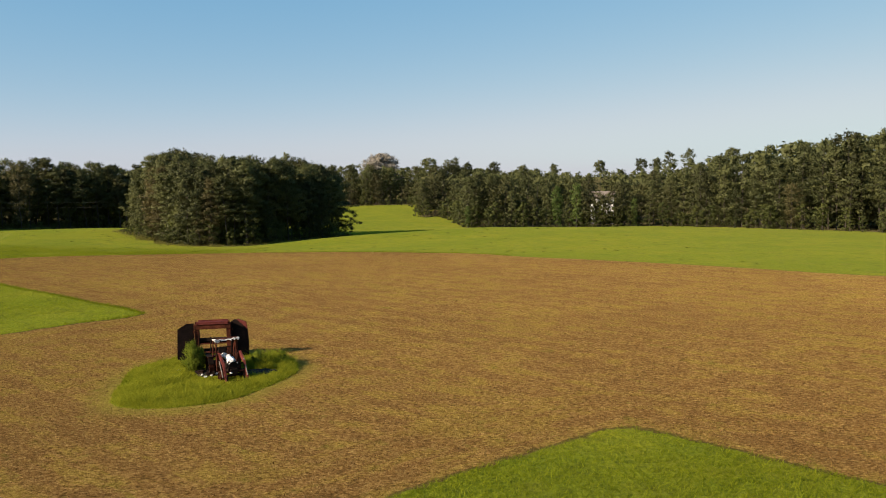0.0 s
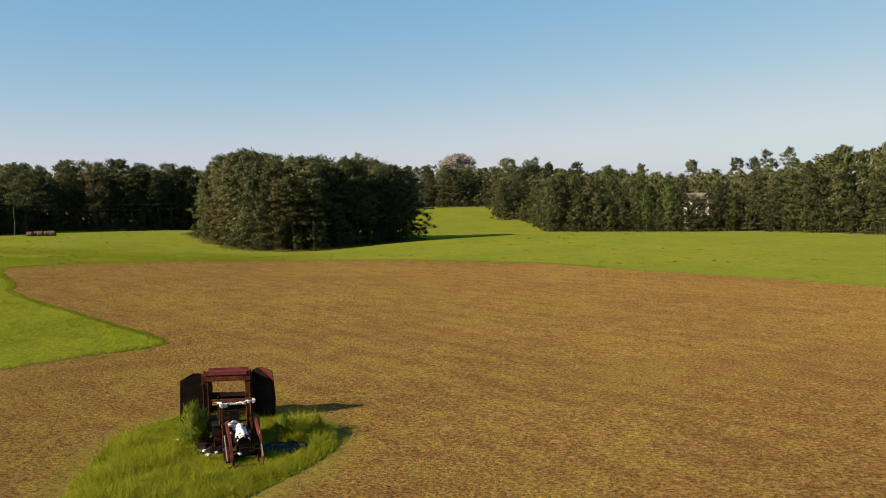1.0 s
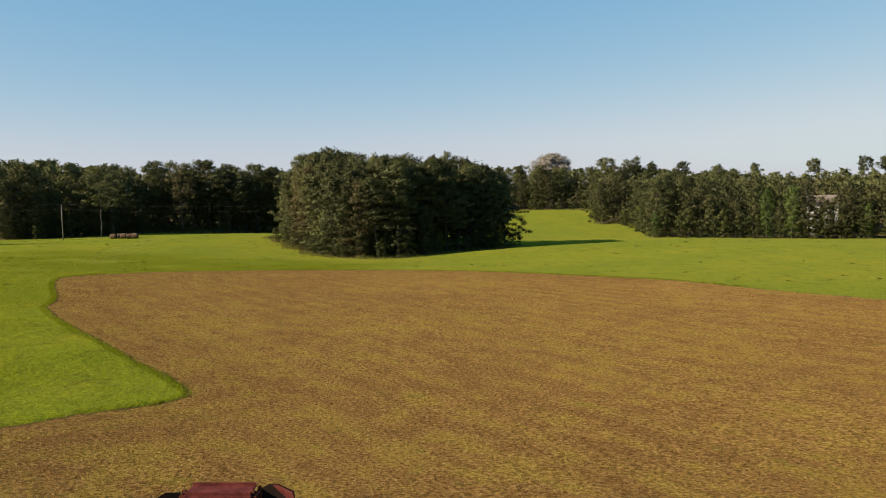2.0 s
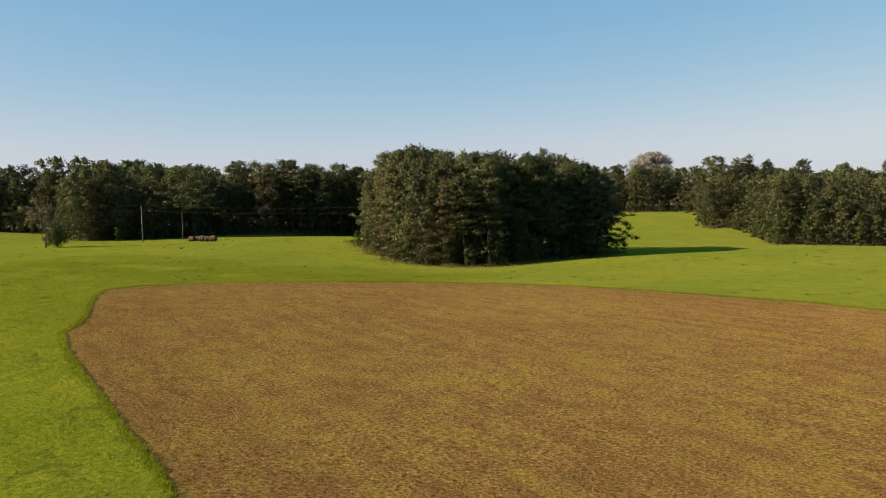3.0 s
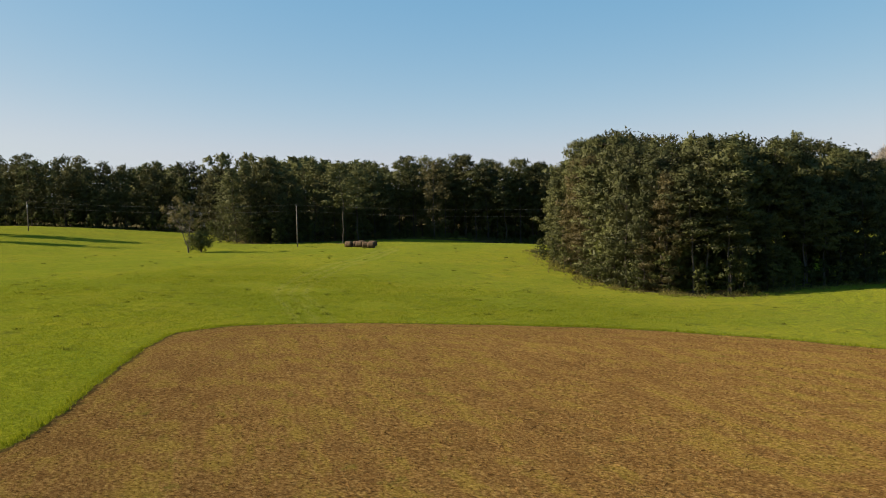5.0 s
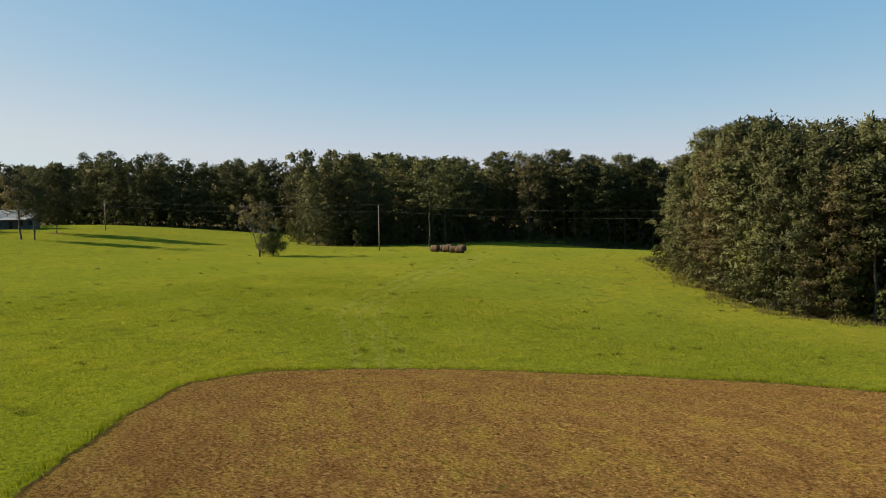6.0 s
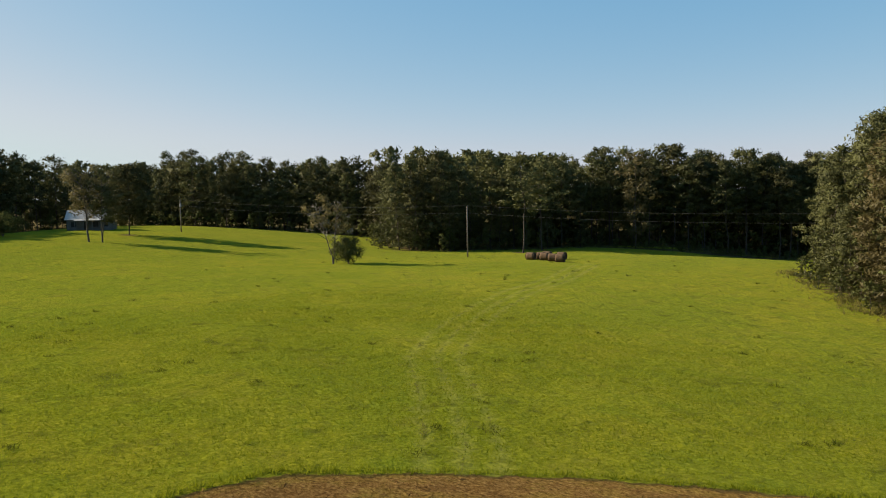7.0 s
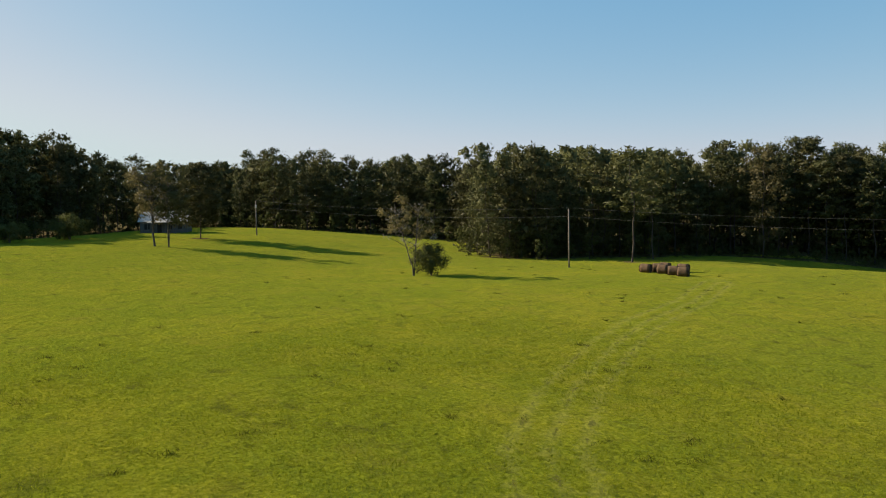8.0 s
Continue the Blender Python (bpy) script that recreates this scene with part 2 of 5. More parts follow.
    lane = calc(n, l, "MINIMUM", lane, lane_b)
    lane_n = calc(n, l, "ADD", lane, calc(n, l, "MULTIPLY", calc(n, l, "SUBTRACT", edge_n.outputs["Fac"], 0.45), 1.8))
    lane_f = ramp(n, l, lane_n, [(0.08, (0.30, 0.30, 0.30)), (0.60, (0, 0, 0))])
    g3 = mix(n, l, lane_f.outputs[0], g3, (0.25, 0.24, 0.055))
    rut_f = ramp(n, l, calc(n, l, "ADD", lane, calc(n, l, "MULTIPLY", calc(n, l, "SUBTRACT", gtuft_shade.outputs["Fac"], 0.40), 1.5)), [(0.06, (0.55, 0.55, 0.55)), (0.16, (0, 0, 0))])
    g3 = mix(n, l, rut_f.outputs[0], g3, (0.050, 0.046, 0.014))
    # ranker regrowth and driven-down stems fringe the uncut grass
    fringe = ramp(n, l, calc(n, l, "MULTIPLY", ragged, 0.5), [(0.10, (0.9, 0.9, 0.9)), (1.0, (0, 0, 0))])
    near_isle = n.new("ShaderNodeVectorMath")
    near_isle.operation = "DISTANCE"
    near_isle.inputs[1].default_value = (ISLAND[0], ISLAND[1], -0.9)
    l.new(pos, near_isle.inputs[0])
    isle = ramp(n, l, calc(n, l, "MULTIPLY", near_isle.outputs["Value"], 0.1), [(0.70, (1, 1, 1)), (0.95, (0.1, 0.1, 0.1))])
    fringe_f = calc(n, l, "MULTIPLY", fringe.outputs[0], isle.outputs[0])
    stub_c = mix(n, l, calc(n, l, "MULTIPLY", fringe_f, 0.72), stub_c, (0.27, 0.235, 0.034))
    col = mix(n, l, step.outputs[0], g3, stub_c)
    # bare strip of the mower's wheel, darkened for the uncut grass's cast shadow
    rut_shade = ramp(n, l, calc(n, l, "ABSOLUTE", calc(n, l, "SUBTRACT", ragged, 0.08)), [(0.06, (0.7, 0.7, 0.7)), (0.2, (0, 0, 0))])
    rut_shade_s = calc(n, l, "MULTIPLY", rut_shade.outputs[0], calc(n, l, "SUBTRACT", 1.0, isle.outputs[0]))
    col = mix(n, l, rut_shade_s, col, (0.035, 0.0315, 0.0126))
    # leaf litter and dead grass under the trees
    wood = n.new("ShaderNodeAttribute")
    wood.attribute_name = "wooded"
    litter = ramp(n, l, gfine.outputs["Fac"], [(0.37, (0.020, 0.014, 0.007)), (0.5, (0.060, 0.042, 0.020)), (0.63, (0.13, 0.095, 0.045))])
    wood_f = ramp(n, l, calc(n, l, "ADD", wood.outputs["Fac"], calc(n, l, "MULTIPLY", calc(n, l, "SUBTRACT", edge_n.outputs["Fac"], 0.5), 0.9)), [(0.40, (0, 0, 0)), (0.62, (1, 1, 1))])
    col = mix(n, l, wood_f.outputs[0], col, litter.outputs[0])
    bump = n.new("ShaderNodeBump")
    bump.inputs["Strength"].default_value = 1.0
    bump.inputs["Distance"].default_value = 0.2
    bfine = noise_node(n, l, 4.0, 7, pos, 0.8)
    tussock = noise_node(n, l, 0.7, 3, pos, 0.6)
    relief = calc(n, l, "ADD", calc(n, l, "MULTIPLY", bfine.outputs["Fac"], calc(n, l, "ADD", 0.5, calc(n, l, "MULTIPLY", step.outputs[0], 0.9))), calc(n, l, "MULTIPLY", tussock.outputs["Fac"], calc(n, l, "SUBTRACT", 1.8, calc(n, l, "MULTIPLY", step.outputs[0], 1.1))))
    l.new(relief, bump.inputs["Height"])
    b = n.new("ShaderNodeBsdfPrincipled")
    l.new(col, b.inputs["Base Color"])
    b.inputs["Roughness"].default_value = 0.95
    b.inputs["Specular IOR Level"].default_value = 0.0
    l.new(calc(n, l, "MULTIPLY", step.outputs[0], 0.45), b.inputs["Diffuse Roughness"])
    l.new(calc(n, l, "ADD", 0.050, calc(n, l, "MULTIPLY", step.outputs[0], 0.002)), b.inputs["Sheen Weight"])
    b.inputs["Sheen Roughness"].default_value = 0.5
    l.new(mix(n, l, step.outputs[0], (1.0, 1.0, 0.40), (1.0, 0.72, 0.36)), b.inputs["Sheen Tint"])
    l.new(bump.outputs[0], b.inputs["Normal"])
    o = n.new("ShaderNodeOutputMaterial")
    l.new(b.outputs[0], o.inputs[0])
    return m


def leaf_material(name, dark, light, glow=0.35, spread=0.5, patches=0.15, scale=0.12, sheen=0.012, tufted=0.5):
    """Leaves: matt, letting some light through, each spray and each tree its own tone."""
    m, n, l = mat(name)
    geo = n.new("ShaderNodeNewGeometry")
    info = n.new("ShaderNodeObjectInfo")
    wide = noise_node(n, l, scale, 3, geo.outputs["Position"])
    tuft = n.new("ShaderNodeAttribute")
    tuft.attribute_name = "tone"
    own = calc(n, l, "ADD", calc(n, l, "MULTIPLY", geo.outputs["Random Per Island"], 1 - tufted), calc(n, l, "MULTIPLY", tuft.outputs["Fac"], tufted))
    f = calc(n, l, "ADD", calc(n, l, "MULTIPLY", own, 1 - spread - patches), calc(n, l, "MULTIPLY", info.outputs["Random"], spread))
    f = calc(n, l, "ADD", f, calc(n, l, "MULTIPLY", wide.outputs["Fac"], patches))
    c = ramp(n, l, f, [(0.1, dark), (0.9, light)])
    d = n.new("ShaderNodeBsdfDiffuse")
    t = n.new("ShaderNodeBsdfTranslucent")
    l.new(c.outputs[0], d.inputs[0])
    l.new(c.outputs[0], t.inputs[0])
    s = n.new("ShaderNodeMixShader")
    s.inputs[0].default_value = glow
    l.new(d.outputs[0], s.inputs[1])
    l.new(t.outputs[0], s.inputs[2])
    g = n.new("ShaderNodeBsdfGlossy")
    g.inputs["Roughness"].default_value = 0.55
    g.inputs[0].default_value = (0.8, 0.8, 0.8, 1)
    s2 = n.new("ShaderNodeMixShader")
    s2.inputs[0].default_value = sheen
    l.new(s.outputs[0], s2.inputs[1])
    l.new(g.outputs[0], s2.inputs[2])
    o = n.new("ShaderNodeOutputMaterial")
    l.new(s2.outputs[0], o.inputs[0])
    return m


def rough_material(name, stops, scale, metal=0.0, rough=0.85, bump_d=0.02, spec=0.25):
    m, n, l = mat(name)
    co = n.new("ShaderNodeTexCoord").outputs["Object"]
    a = noise_node(n, l, scale, 5, co, 0.65)
    b2 = noise_node(n, l, scale * 7, 3, co, 0.6)
    f = calc(n, l, "ADD", calc(n, l, "MULTIPLY", a.outputs["Fac"], 0.7), calc(n, l, "MULTIPLY", b2.outputs["Fac"], 0.3))
    c = ramp(n, l, f, stops)
    p = n.new("ShaderNodeBsdfPrincipled")
    l.new(c.outputs[0], p.inputs["Base Color"])
    p.inputs["Roughness"].default_value = rough
    p.inputs["Metallic"].default_value = metal
    p.inputs["Specular IOR Level"].default_value = spec
    bump = n.new("ShaderNodeBump")
    bump.inputs["Distance"].default_value = bump_d
    bump.inputs["Strength"].default_value = 0.6
    l.new(f, bump.inputs["Height"])
    l.new(bump.outputs[0], p.inputs["Normal"])
    o = n.new("ShaderNodeOutputMaterial")
    l.new(p.outputs[0], o.inputs[0])
    return m


M_GROUND = ground_material()
M_PINE = leaf_material("pine_needles", (0.025, 0.029, 0.011), (0.118, 0.122, 0.042), glow=0.22)
M_OAK = leaf_material("oak_leaves", (0.024, 0.026, 0.010), (0.096, 0.092, 0.033), glow=0.22)
M_VINE = leaf_material("vine_leaves", (0.05, 0.08, 0.016), (0.125, 0.16, 0.038), glow=0.32)
M_TURN = leaf_material("turning_leaves", (0.072, 0.063, 0.024), (0.158, 0.132, 0.052))
M_TWIG = leaf_material("bare_twigs", (0.17, 0.15, 0.12), (0.34, 0.30, 0.25), glow=0.1)
M_SHRUB = leaf_material("shrub_leaves", (0.030, 0.038, 0.010), (0.105, 0.112, 0.028), glow=0.32)
M_WEED = leaf_material("feathery_weed", (0.08, 0.11, 0.010), (0.30, 0.32, 0.05), glow=0.45, sheen=0.0)
M_BLADE = leaf_material("grass_blades", (0.096, 0.118, 0.005), (0.245, 0.262, 0.016), glow=0.5, spread=0.0, patches=0.4, scale=0.35, sheen=0.0, tufted=0.0)
M_TALL = leaf_material("tall_grass", (0.085, 0.108, 0.005), (0.46, 0.44, 0.040), glow=0.5, spread=0.0, patches=0.62, scale=0.7, sheen=0.0, tufted=0.0)
M_STRAW = leaf_material("cut_straw", (0.07, 0.032, 0.010), (0.28, 0.16, 0.054), glow=0.1, spread=0.0, patches=0.2, scale=0.6, sheen=0.0, tufted=0.0)
M_BARK = rough_material("grey_bark", [(0.3, (0.032, 0.025, 0.020)), (0.7, (0.125, 0.105, 0.086))], 3.0, bump_d=0.05)
M_POLE = rough_material("weathered_pole", [(0.3, (0.098, 0.077, 0.0595)), (0.7, (0.238, 0.203, 0.168))], 3.0)
M_RUST = rough_material("rusty_steel", [(0.32, (0.009, 0.005, 0.004)), (0.45, (0.036, 0.011, 0.006)), (0.58, (0.078, 0.021, 0.011)), (0.72, (0.135, 0.045, 0.024))], 2.6, rough=0.8, spec=0.06)
M_REDRUST = rough_material("faded_red_paint", [(0.30, (0.030, 0.008, 0.007)), (0.52, (0.115, 0.026, 0.021)), (0.75, (0.185, 0.062, 0.046))], 3.0, rough=0.7, spec=0.06)
M_CHAR = rough_material("charred_steel", [(0.3, (0.006, 0.0048, 0.0042)), (0.55, (0.018, 0.0102, 0.0078)), (0.75, (0.045, 0.018, 0.012))], 2.0, rough=0.85, spec=0.06)
M_MELT = rough_material("melted_white_resin", [(0.34, (0.08, 0.065, 0.055)), (0.44, (0.48, 0.43, 0.40)), (0.56, (0.76, 0.74, 0.72)), (0.8, (0.86, 0.85, 0.84))], 5.0, rough=0.6)
M_ASH_SHADE = rough_material("ash_soot_and_shade", [(0.3, (0.009, 0.008, 0.007)), (0.6, (0.028, 0.023, 0.018)), (0.8, (0.13, 0.115, 0.10))], 3.0, rough=0.95, bump_d=0.05)
M_HAY = rough_material("weathered_hay", [(0.3, (0.045, 0.027, 0.014)), (0.7, (0.15, 0.092, 0.046))], 3.0, bump_d=0.06)
M_HAYEND_SHADE = rough_material("hay_end_shade", [(0.3, (0.022, 0.014, 0.008)), (0.7, (0.09, 0.056, 0.03))], 4.0, bump_d=0.06)
M_TIN = rough_material("galvanised_roof", [(0.3, (0.22, 0.215, 0.20)), (0.7, (0.40, 0.39, 0.37))], 0.6, metal=0.0, rough=0.7, bump_d=0.005)
M_SIDING = rough_material("pale_siding", [(0.3, (0.075, 0.073, 0.07)), (0.7, (0.13, 0.126, 0.12))], 0.8, rough=0.8, bump_d=0.005)
M_WHITE = rough_material("white_boards", [(0.3, (0.558, 0.549, 0.522)), (0.7, (0.72, 0.711, 0.684))], 0.8, rough=0.8, bump_d=0.005)
M_SHINGLE = rough_material("brown_shingles", [(0.3, (0.11, 0.085, 0.070)), (0.7, (0.24, 0.195, 0.165))], 2.0, rough=0.9)
M_DARK = rough_material("dark_opening", [(0.3, (0.0084, 0.0084, 0.0091)), (0.7, (0.021, 0.021, 0.0224))], 2.0, rough=0.4)
M_WIRE = rough_material("weathered_wire", [(0.3, (0.049, 0.049, 0.049)), (0.7, (0.098, 0.098, 0.098))], 2.0, metal=0.0, rough=0.8)
M_RUSSET = leaf_material("russet_needles", (0.042, 0.037, 0.013), (0.120, 0.098, 0.038), glow=0.35)
M_TUFT = leaf_material("rank_grass", (0.030, 0.040, 0.006), (0.13, 0.135, 0.02), glow=0.3, spread=0.0, patches=0.3, scale=0.5, sheen=0.0, tufted=0.0)
M_RANK = leaf_material("dry_rank_grass", (0.060, 0.060, 0.012), (0.27, 0.235, 0.07), glow=0.35, spread=0.0, patches=0.4, scale=0.5, sheen=0.0, tufted=0.0)
M_PINEBARK = rough_material("pine_bark", [(0.3, (0.024, 0.018, 0.014)), (0.7, (0.085, 0.068, 0.054))], 3.0, bump_d=0.05)

# ---- ground ----
def spread(lo, hi, step, far):
    core = np.arange(lo, hi + step / 2, step)
    grow = np.cumsum(step * 1.35 ** np.arange(1, 40))
    grow = grow[grow < far]
    return np.concatenate((lo - grow[::-1], core, hi + grow))


def build_ground():
    xs, ys = spread(-250, 110, 1.6, 3200), spread(-20, 300, 1.6, 3200)
    gx, gy = np.meshgrid(xs, ys)
    z = land(gx, gy)
    bumps = np.array([noise.noise((a * 0.11, b * 0.11, 0)) for a, b in zip(gx.ravel(), gy.ravel())]).reshape(gx.shape)
    z = z + 0.10 * bumps
    v = np.stack((gx, gy, z), -1).reshape(-1, 3)
    nx, ny = len(xs), len(ys)
    idx = np.arange(nx * ny).reshape(ny, nx)
    f = np.stack((idx[:-1, :-1], idx[:-1, 1:], idx[1:, 1:], idx[1:, :-1]), -1).reshape(-1, 4)
    me = mesh_from("ground", v, f, M_GROUND, True)
    a = me.attributes.new("mown", "FLOAT", "POINT")
    a.data.foreach_set("value", mown_depth(gx, gy).ravel().astype(np.float32))
    swath = np.zeros((len(v), 3), np.float32)
    swath[:, 0], swath[:, 1] = poly_depth(MOWN, gx, gy, True)
    me.attributes.new("swath", "FLOAT_VECTOR", "POINT").data.foreach_set("vector", swath.ravel())
    a = me.attributes.new("track", "FLOAT", "POINT")
    a.data.foreach_set("value", track_depth(gx, gy).ravel().astype(np.float32))
    tagged(new("ground", me), "rolling pasture, green grass round brown mown stubble", "ground", kind="structure")


build_ground()


# ---- trees ----
def tube(points, radii, sides=6):
    """A tapered tube along points, as corners and quads."""
    pts = np.asarray(points, float)
    ang = np.arange(sides) * 2 * np.pi / sides
    rings = []
    for i, p in enumerate(pts):
        d = pts[min(i + 1, len(pts) - 1)] - pts[max(i - 1, 0)]
        d = d / (np.linalg.norm(d) + 1e-9)
        a = np.cross(d, (0.3, 0.9, 0.2))
        a /= np.linalg.norm(a) + 1e-9
        b = np.cross(d, a)
        rings.append(p + radii[i] * (np.cos(ang)[:, None] * a + np.sin(ang)[:, None] * b))
    v = np.concatenate(rings)
    f = []
    for i in range(len(pts) - 1):
        for j in range(sides):
            k = (j + 1) % sides
            f.append((i * sides + j, i * sides + k, (i + 1) * sides + k, (i + 1) * sides + j))
    return v, np.array(f)


def join(chunks):
    """Joins corners, faces and whatever else goes with the corners."""
    o, fs = 0, []
    for c in chunks:
        fs.append(c[1] + o)
        o += len(c[0])
    return (np.concatenate([c[0] for c in chunks]), np.concatenate(fs), *[np.concatenate([c[k] for c in chunks]) for k in range(2, len(chunks[0]))])


def unit(v):
    return v / (np.linalg.norm(v, axis=1)[:, None] + 1e-9)


def sprays(rng, centres, sizes, per, leaf, flat=0.75, up=0.0, slim=0.5, out=0.25, core=3, soft=0.75):
    """Tufts of leaves or needles round the centres: pointed slips, each with the way its tuft faces, and the tuft's tone.
    out: share that stands off the tuft; core: larger sprays deep inside it; soft: how far slips share the tuft's facing."""
    centres, sizes = np.asarray(centres, float), np.asarray(sizes, float)
    mid = centres.mean(0)
    tone = rng.random(len(centres))
    chunks = []
    for count, lo, hi, big, thin in ((per, 0.45, 1.0, None, slim), (core, 0.0, 0.3, 0.40, 0.7)):
        if not count:
            continue
        c, s, tn = np.repeat(centres, count, 0), np.repeat(sizes, count), np.repeat(tone, count)
        k = len(c)
        d = unit(rng.normal(size=(k, 3)))
        r = lo + (hi - lo) * rng.random(k) ** 0.7 + 0.22 * rng.random(k) ** 3
        p = c + d * (r * s)[:, None] * np.array((1, 1, flat))
        a = unit(np.where((rng.random(k) < out)[:, None], d * 0.8 + rng.normal(size=(k, 3)) * 0.5 + np.array((0, 0, up)), np.cross(d + rng.normal(size=(k, 3)) * 0.4, rng.normal(size=(k, 3)))))
        b = unit(np.cross(a, d + rng.normal(size=(k, 3)) * 0.35))
        L = ((leaf if big is None else big * s) * (0.55 + 0.9 * rng.random(k)))[:, None]
        v = np.stack((p + a * L, p - a * L * 0.5 + b * L * thin, p - a * L * 0.5 - b * L * thin), 1)
        facing = unit(unit((p - mid) * np.array((1, 1, 0.55))) * 0.65 + d * 0.7 + np.array((0, 0, 0.18)))
        own = np.cross(v[:, 1] - v[:, 0], v[:, 2] - v[:, 0])
        turned = (own * facing).sum(1) < 0
        v[turned] = v[turned][:, ::-1]
        own = unit(np.where(turned[:, None], -own, own))
        nrm = unit(facing * soft + own * (1 - soft))
        chunks.append((v.reshape(-1, 3), np.arange(3 * k).reshape(-1, 3), np.repeat(nrm, 3, 0), np.repeat(tn, 3)))
    return join(chunks)


def leaf_mesh(name, green, material):
    """A mesh of leaves that are shaded as the tufts they belong to."""
    v, f, nrm, tone = green
    me = mesh_from(name, v, f, material, True)
    me.attributes.new("tone", "FLOAT", "POINT").data.foreach_set("value", tone.astype(np.float32))
    me.normals_split_custom_set_from_vertices(nrm.astype(np.float32))
    return me


def tree_shape(seed, height, kind, limbs, per, leaf, low=0.35, width=1.0, twiggy=False, tufts=3, core=3, fat=1.0):
    """A tree's wood and leaves. low: where the crown begins, as a share of the height."""
    rng = np.random.default_rng(seed)
    lean = rng.normal(size=2) * 0.02 * height
    levels = np.linspace(0, 1, 7)
    line = np.array([(lean[0] * t * t, lean[1] * t * t, height * 0.97 * t) for t in levels]) + np.c_[rng.normal(size=(7, 2)) * 0.008 * height, np.zeros(7)]
    line[0] = (0, 0, -0.5)
    r0 = height * 0.0052 + 0.03
    wood = [tube(line, r0 * (1.05 - 0.9 * levels))]
    centres, sizes = [], []
    lop = rng.random(8) * 0.55 + 0.65          # uneven reach round the trunk
    gaps = rng.random(9) ** 2 * 0.45            # and thinner stretches up the crown
    pine = kind == "pine"
    for i in range(limbs):
        u = (i + rng.random()) / limbs
        t = low + (1 - low) * u
        ang = i * 2.4 + rng.random() * 0.9
        sect = lop[int(ang / (2 * math.pi) * 8) % 8] * (1 - np.interp(u, np.linspace(0, 1, 9), gaps))
        if pine:
            reach = height * width * 0.165 * math.sqrt(max(0.06, 1 - abs(1.42 * u - 0.42) ** 2.2)) * (0.4 + 0.7 * rng.random()) * sect
            rise = reach * (0.75 * u - 0.22 + 0.2 * rng.random())
            size = height * (0.021 + 0.018 * rng.random())
        else:
            reach = height * width * 0.22 * math.sqrt(max(0.05, 1 - abs(1.5 * u - 0.52) ** 2.8)) * (0.45 + 0.6 * rng.random()) * sect
            rise = reach * (0.1 + 0.4 * rng.random())
            size = height * (0.032 + 0.026 * rng.random())
        if kind == "twig":
            reach, rise = height * width * 0.19 * math.sqrt(max(0.02, 1 - u * u)) * (0.55 + 0.5 * rng.random()), height * 0.06 * rng.random()
        base = np.array([np.interp(t * 0.96, levels, line[:, k]) for k in range(3)])
        out = np.array((math.cos(ang) * reach, math.sin(ang) * reach, rise))
        side = np.array((-math.sin(ang), math.cos(ang), 0.1)) * max(reach * 0.30, size)
        for k in range(tufts):
            # a bough: tufts bunched towards its end, arched and flattened
            share = 1.04 - 0.62 * (k / tufts) ** 1.3 - 0.06 * rng.random()
            tip = base + out * share + side * rng.normal() * (1.25 - share) * 1.5 + np.append(rng.normal(size=2) * 0.35, rng.random() * 0.9 - 0.3) * size
            tip[2] = max(tip[2], size * 0.7)
            centres.append(tip)
            sizes.append(size * fat * (0.75 + 0.45 * rng.random()))
        if twiggy:
            for _ in range(2):
                q = base + out * (0.45 + 0.45 * rng.random())
                wood.append(tube([q, q + np.append(rng.normal(size=2), 0.35 * rng.normal()) * 0.04 * height], [0.022, 0.012], 3))
        if i % 2 == 0 or twiggy:
            wood.append(tube([base - np.array((0, 0, 0.02 * height)), base + out * 0.5 + np.array((0, 0, 0.01 * height)), base + out], [r0 * 0.34 * (1.1 - u), r0 * 0.2 * (1.1 - u), 0.02], 4))
    for k in range(5):
        centres.append(line[-1] + np.append(rng.normal(size=2) * 0.018, 0.012 - 0.013 * k) * height)
        sizes.append(height * (0.026 + 0.003 * k))
    if kind == "twig":
        return join(wood), sprays(rng, centres, sizes, per, leaf, 0.9, 0.3, 0.10, 1.0, 0, 0.3)
    if pine:
        return join(wood), sprays(rng, centres, sizes, per, leaf, 0.78, 0.35, 0.30, 0.22, core)
    return join(wood), sprays(rng, centres, sizes, per, leaf, 0.85, 0.0, 0.42, 0.3, core)


TREE_STORE = {}
PLANTED = []


def tree_model(key, name, label, group, seed, height, kind, limbs, per, leaf, low, m_leaf, width=1.0, twiggy=False, tufts=3, core=3, bark=None, fat=1.15):
    wood, green = tree_shape(seed, height, kind, limbs, per, leaf, low, width, twiggy, tufts, core, fat)
    TREE_STORE[key] = (name, label, group, height, mesh_from("trunk", *wood, bark or M_PINEBARK, True), leaf_mesh("crown", green, m_leaf))


def plant(key, x, y, height, turn=None, sink=0.0, wide=1.0, label="", tip=0.0):
    name, lab, group, h0, trunk, crown = TREE_STORE[key]
    ob = empty(name)
    child("trunk", trunk, ob)
    child("crown", crown, ob)
    PLANTED.append((x, y, 0.7 if name == "shrub" else 1.8))
    s = height / h0
    turn = random.uniform(0, 360) if turn is None else turn
    ob.matrix_world = pose(x, y, land_at(x, y) - sink, tip, 0, turn) @ Matrix.Diagonal((s * wide, s * wide, s, 1))
    return tagged(ob, label or lab, "shrub" if name == "shrub" else "tree", group)


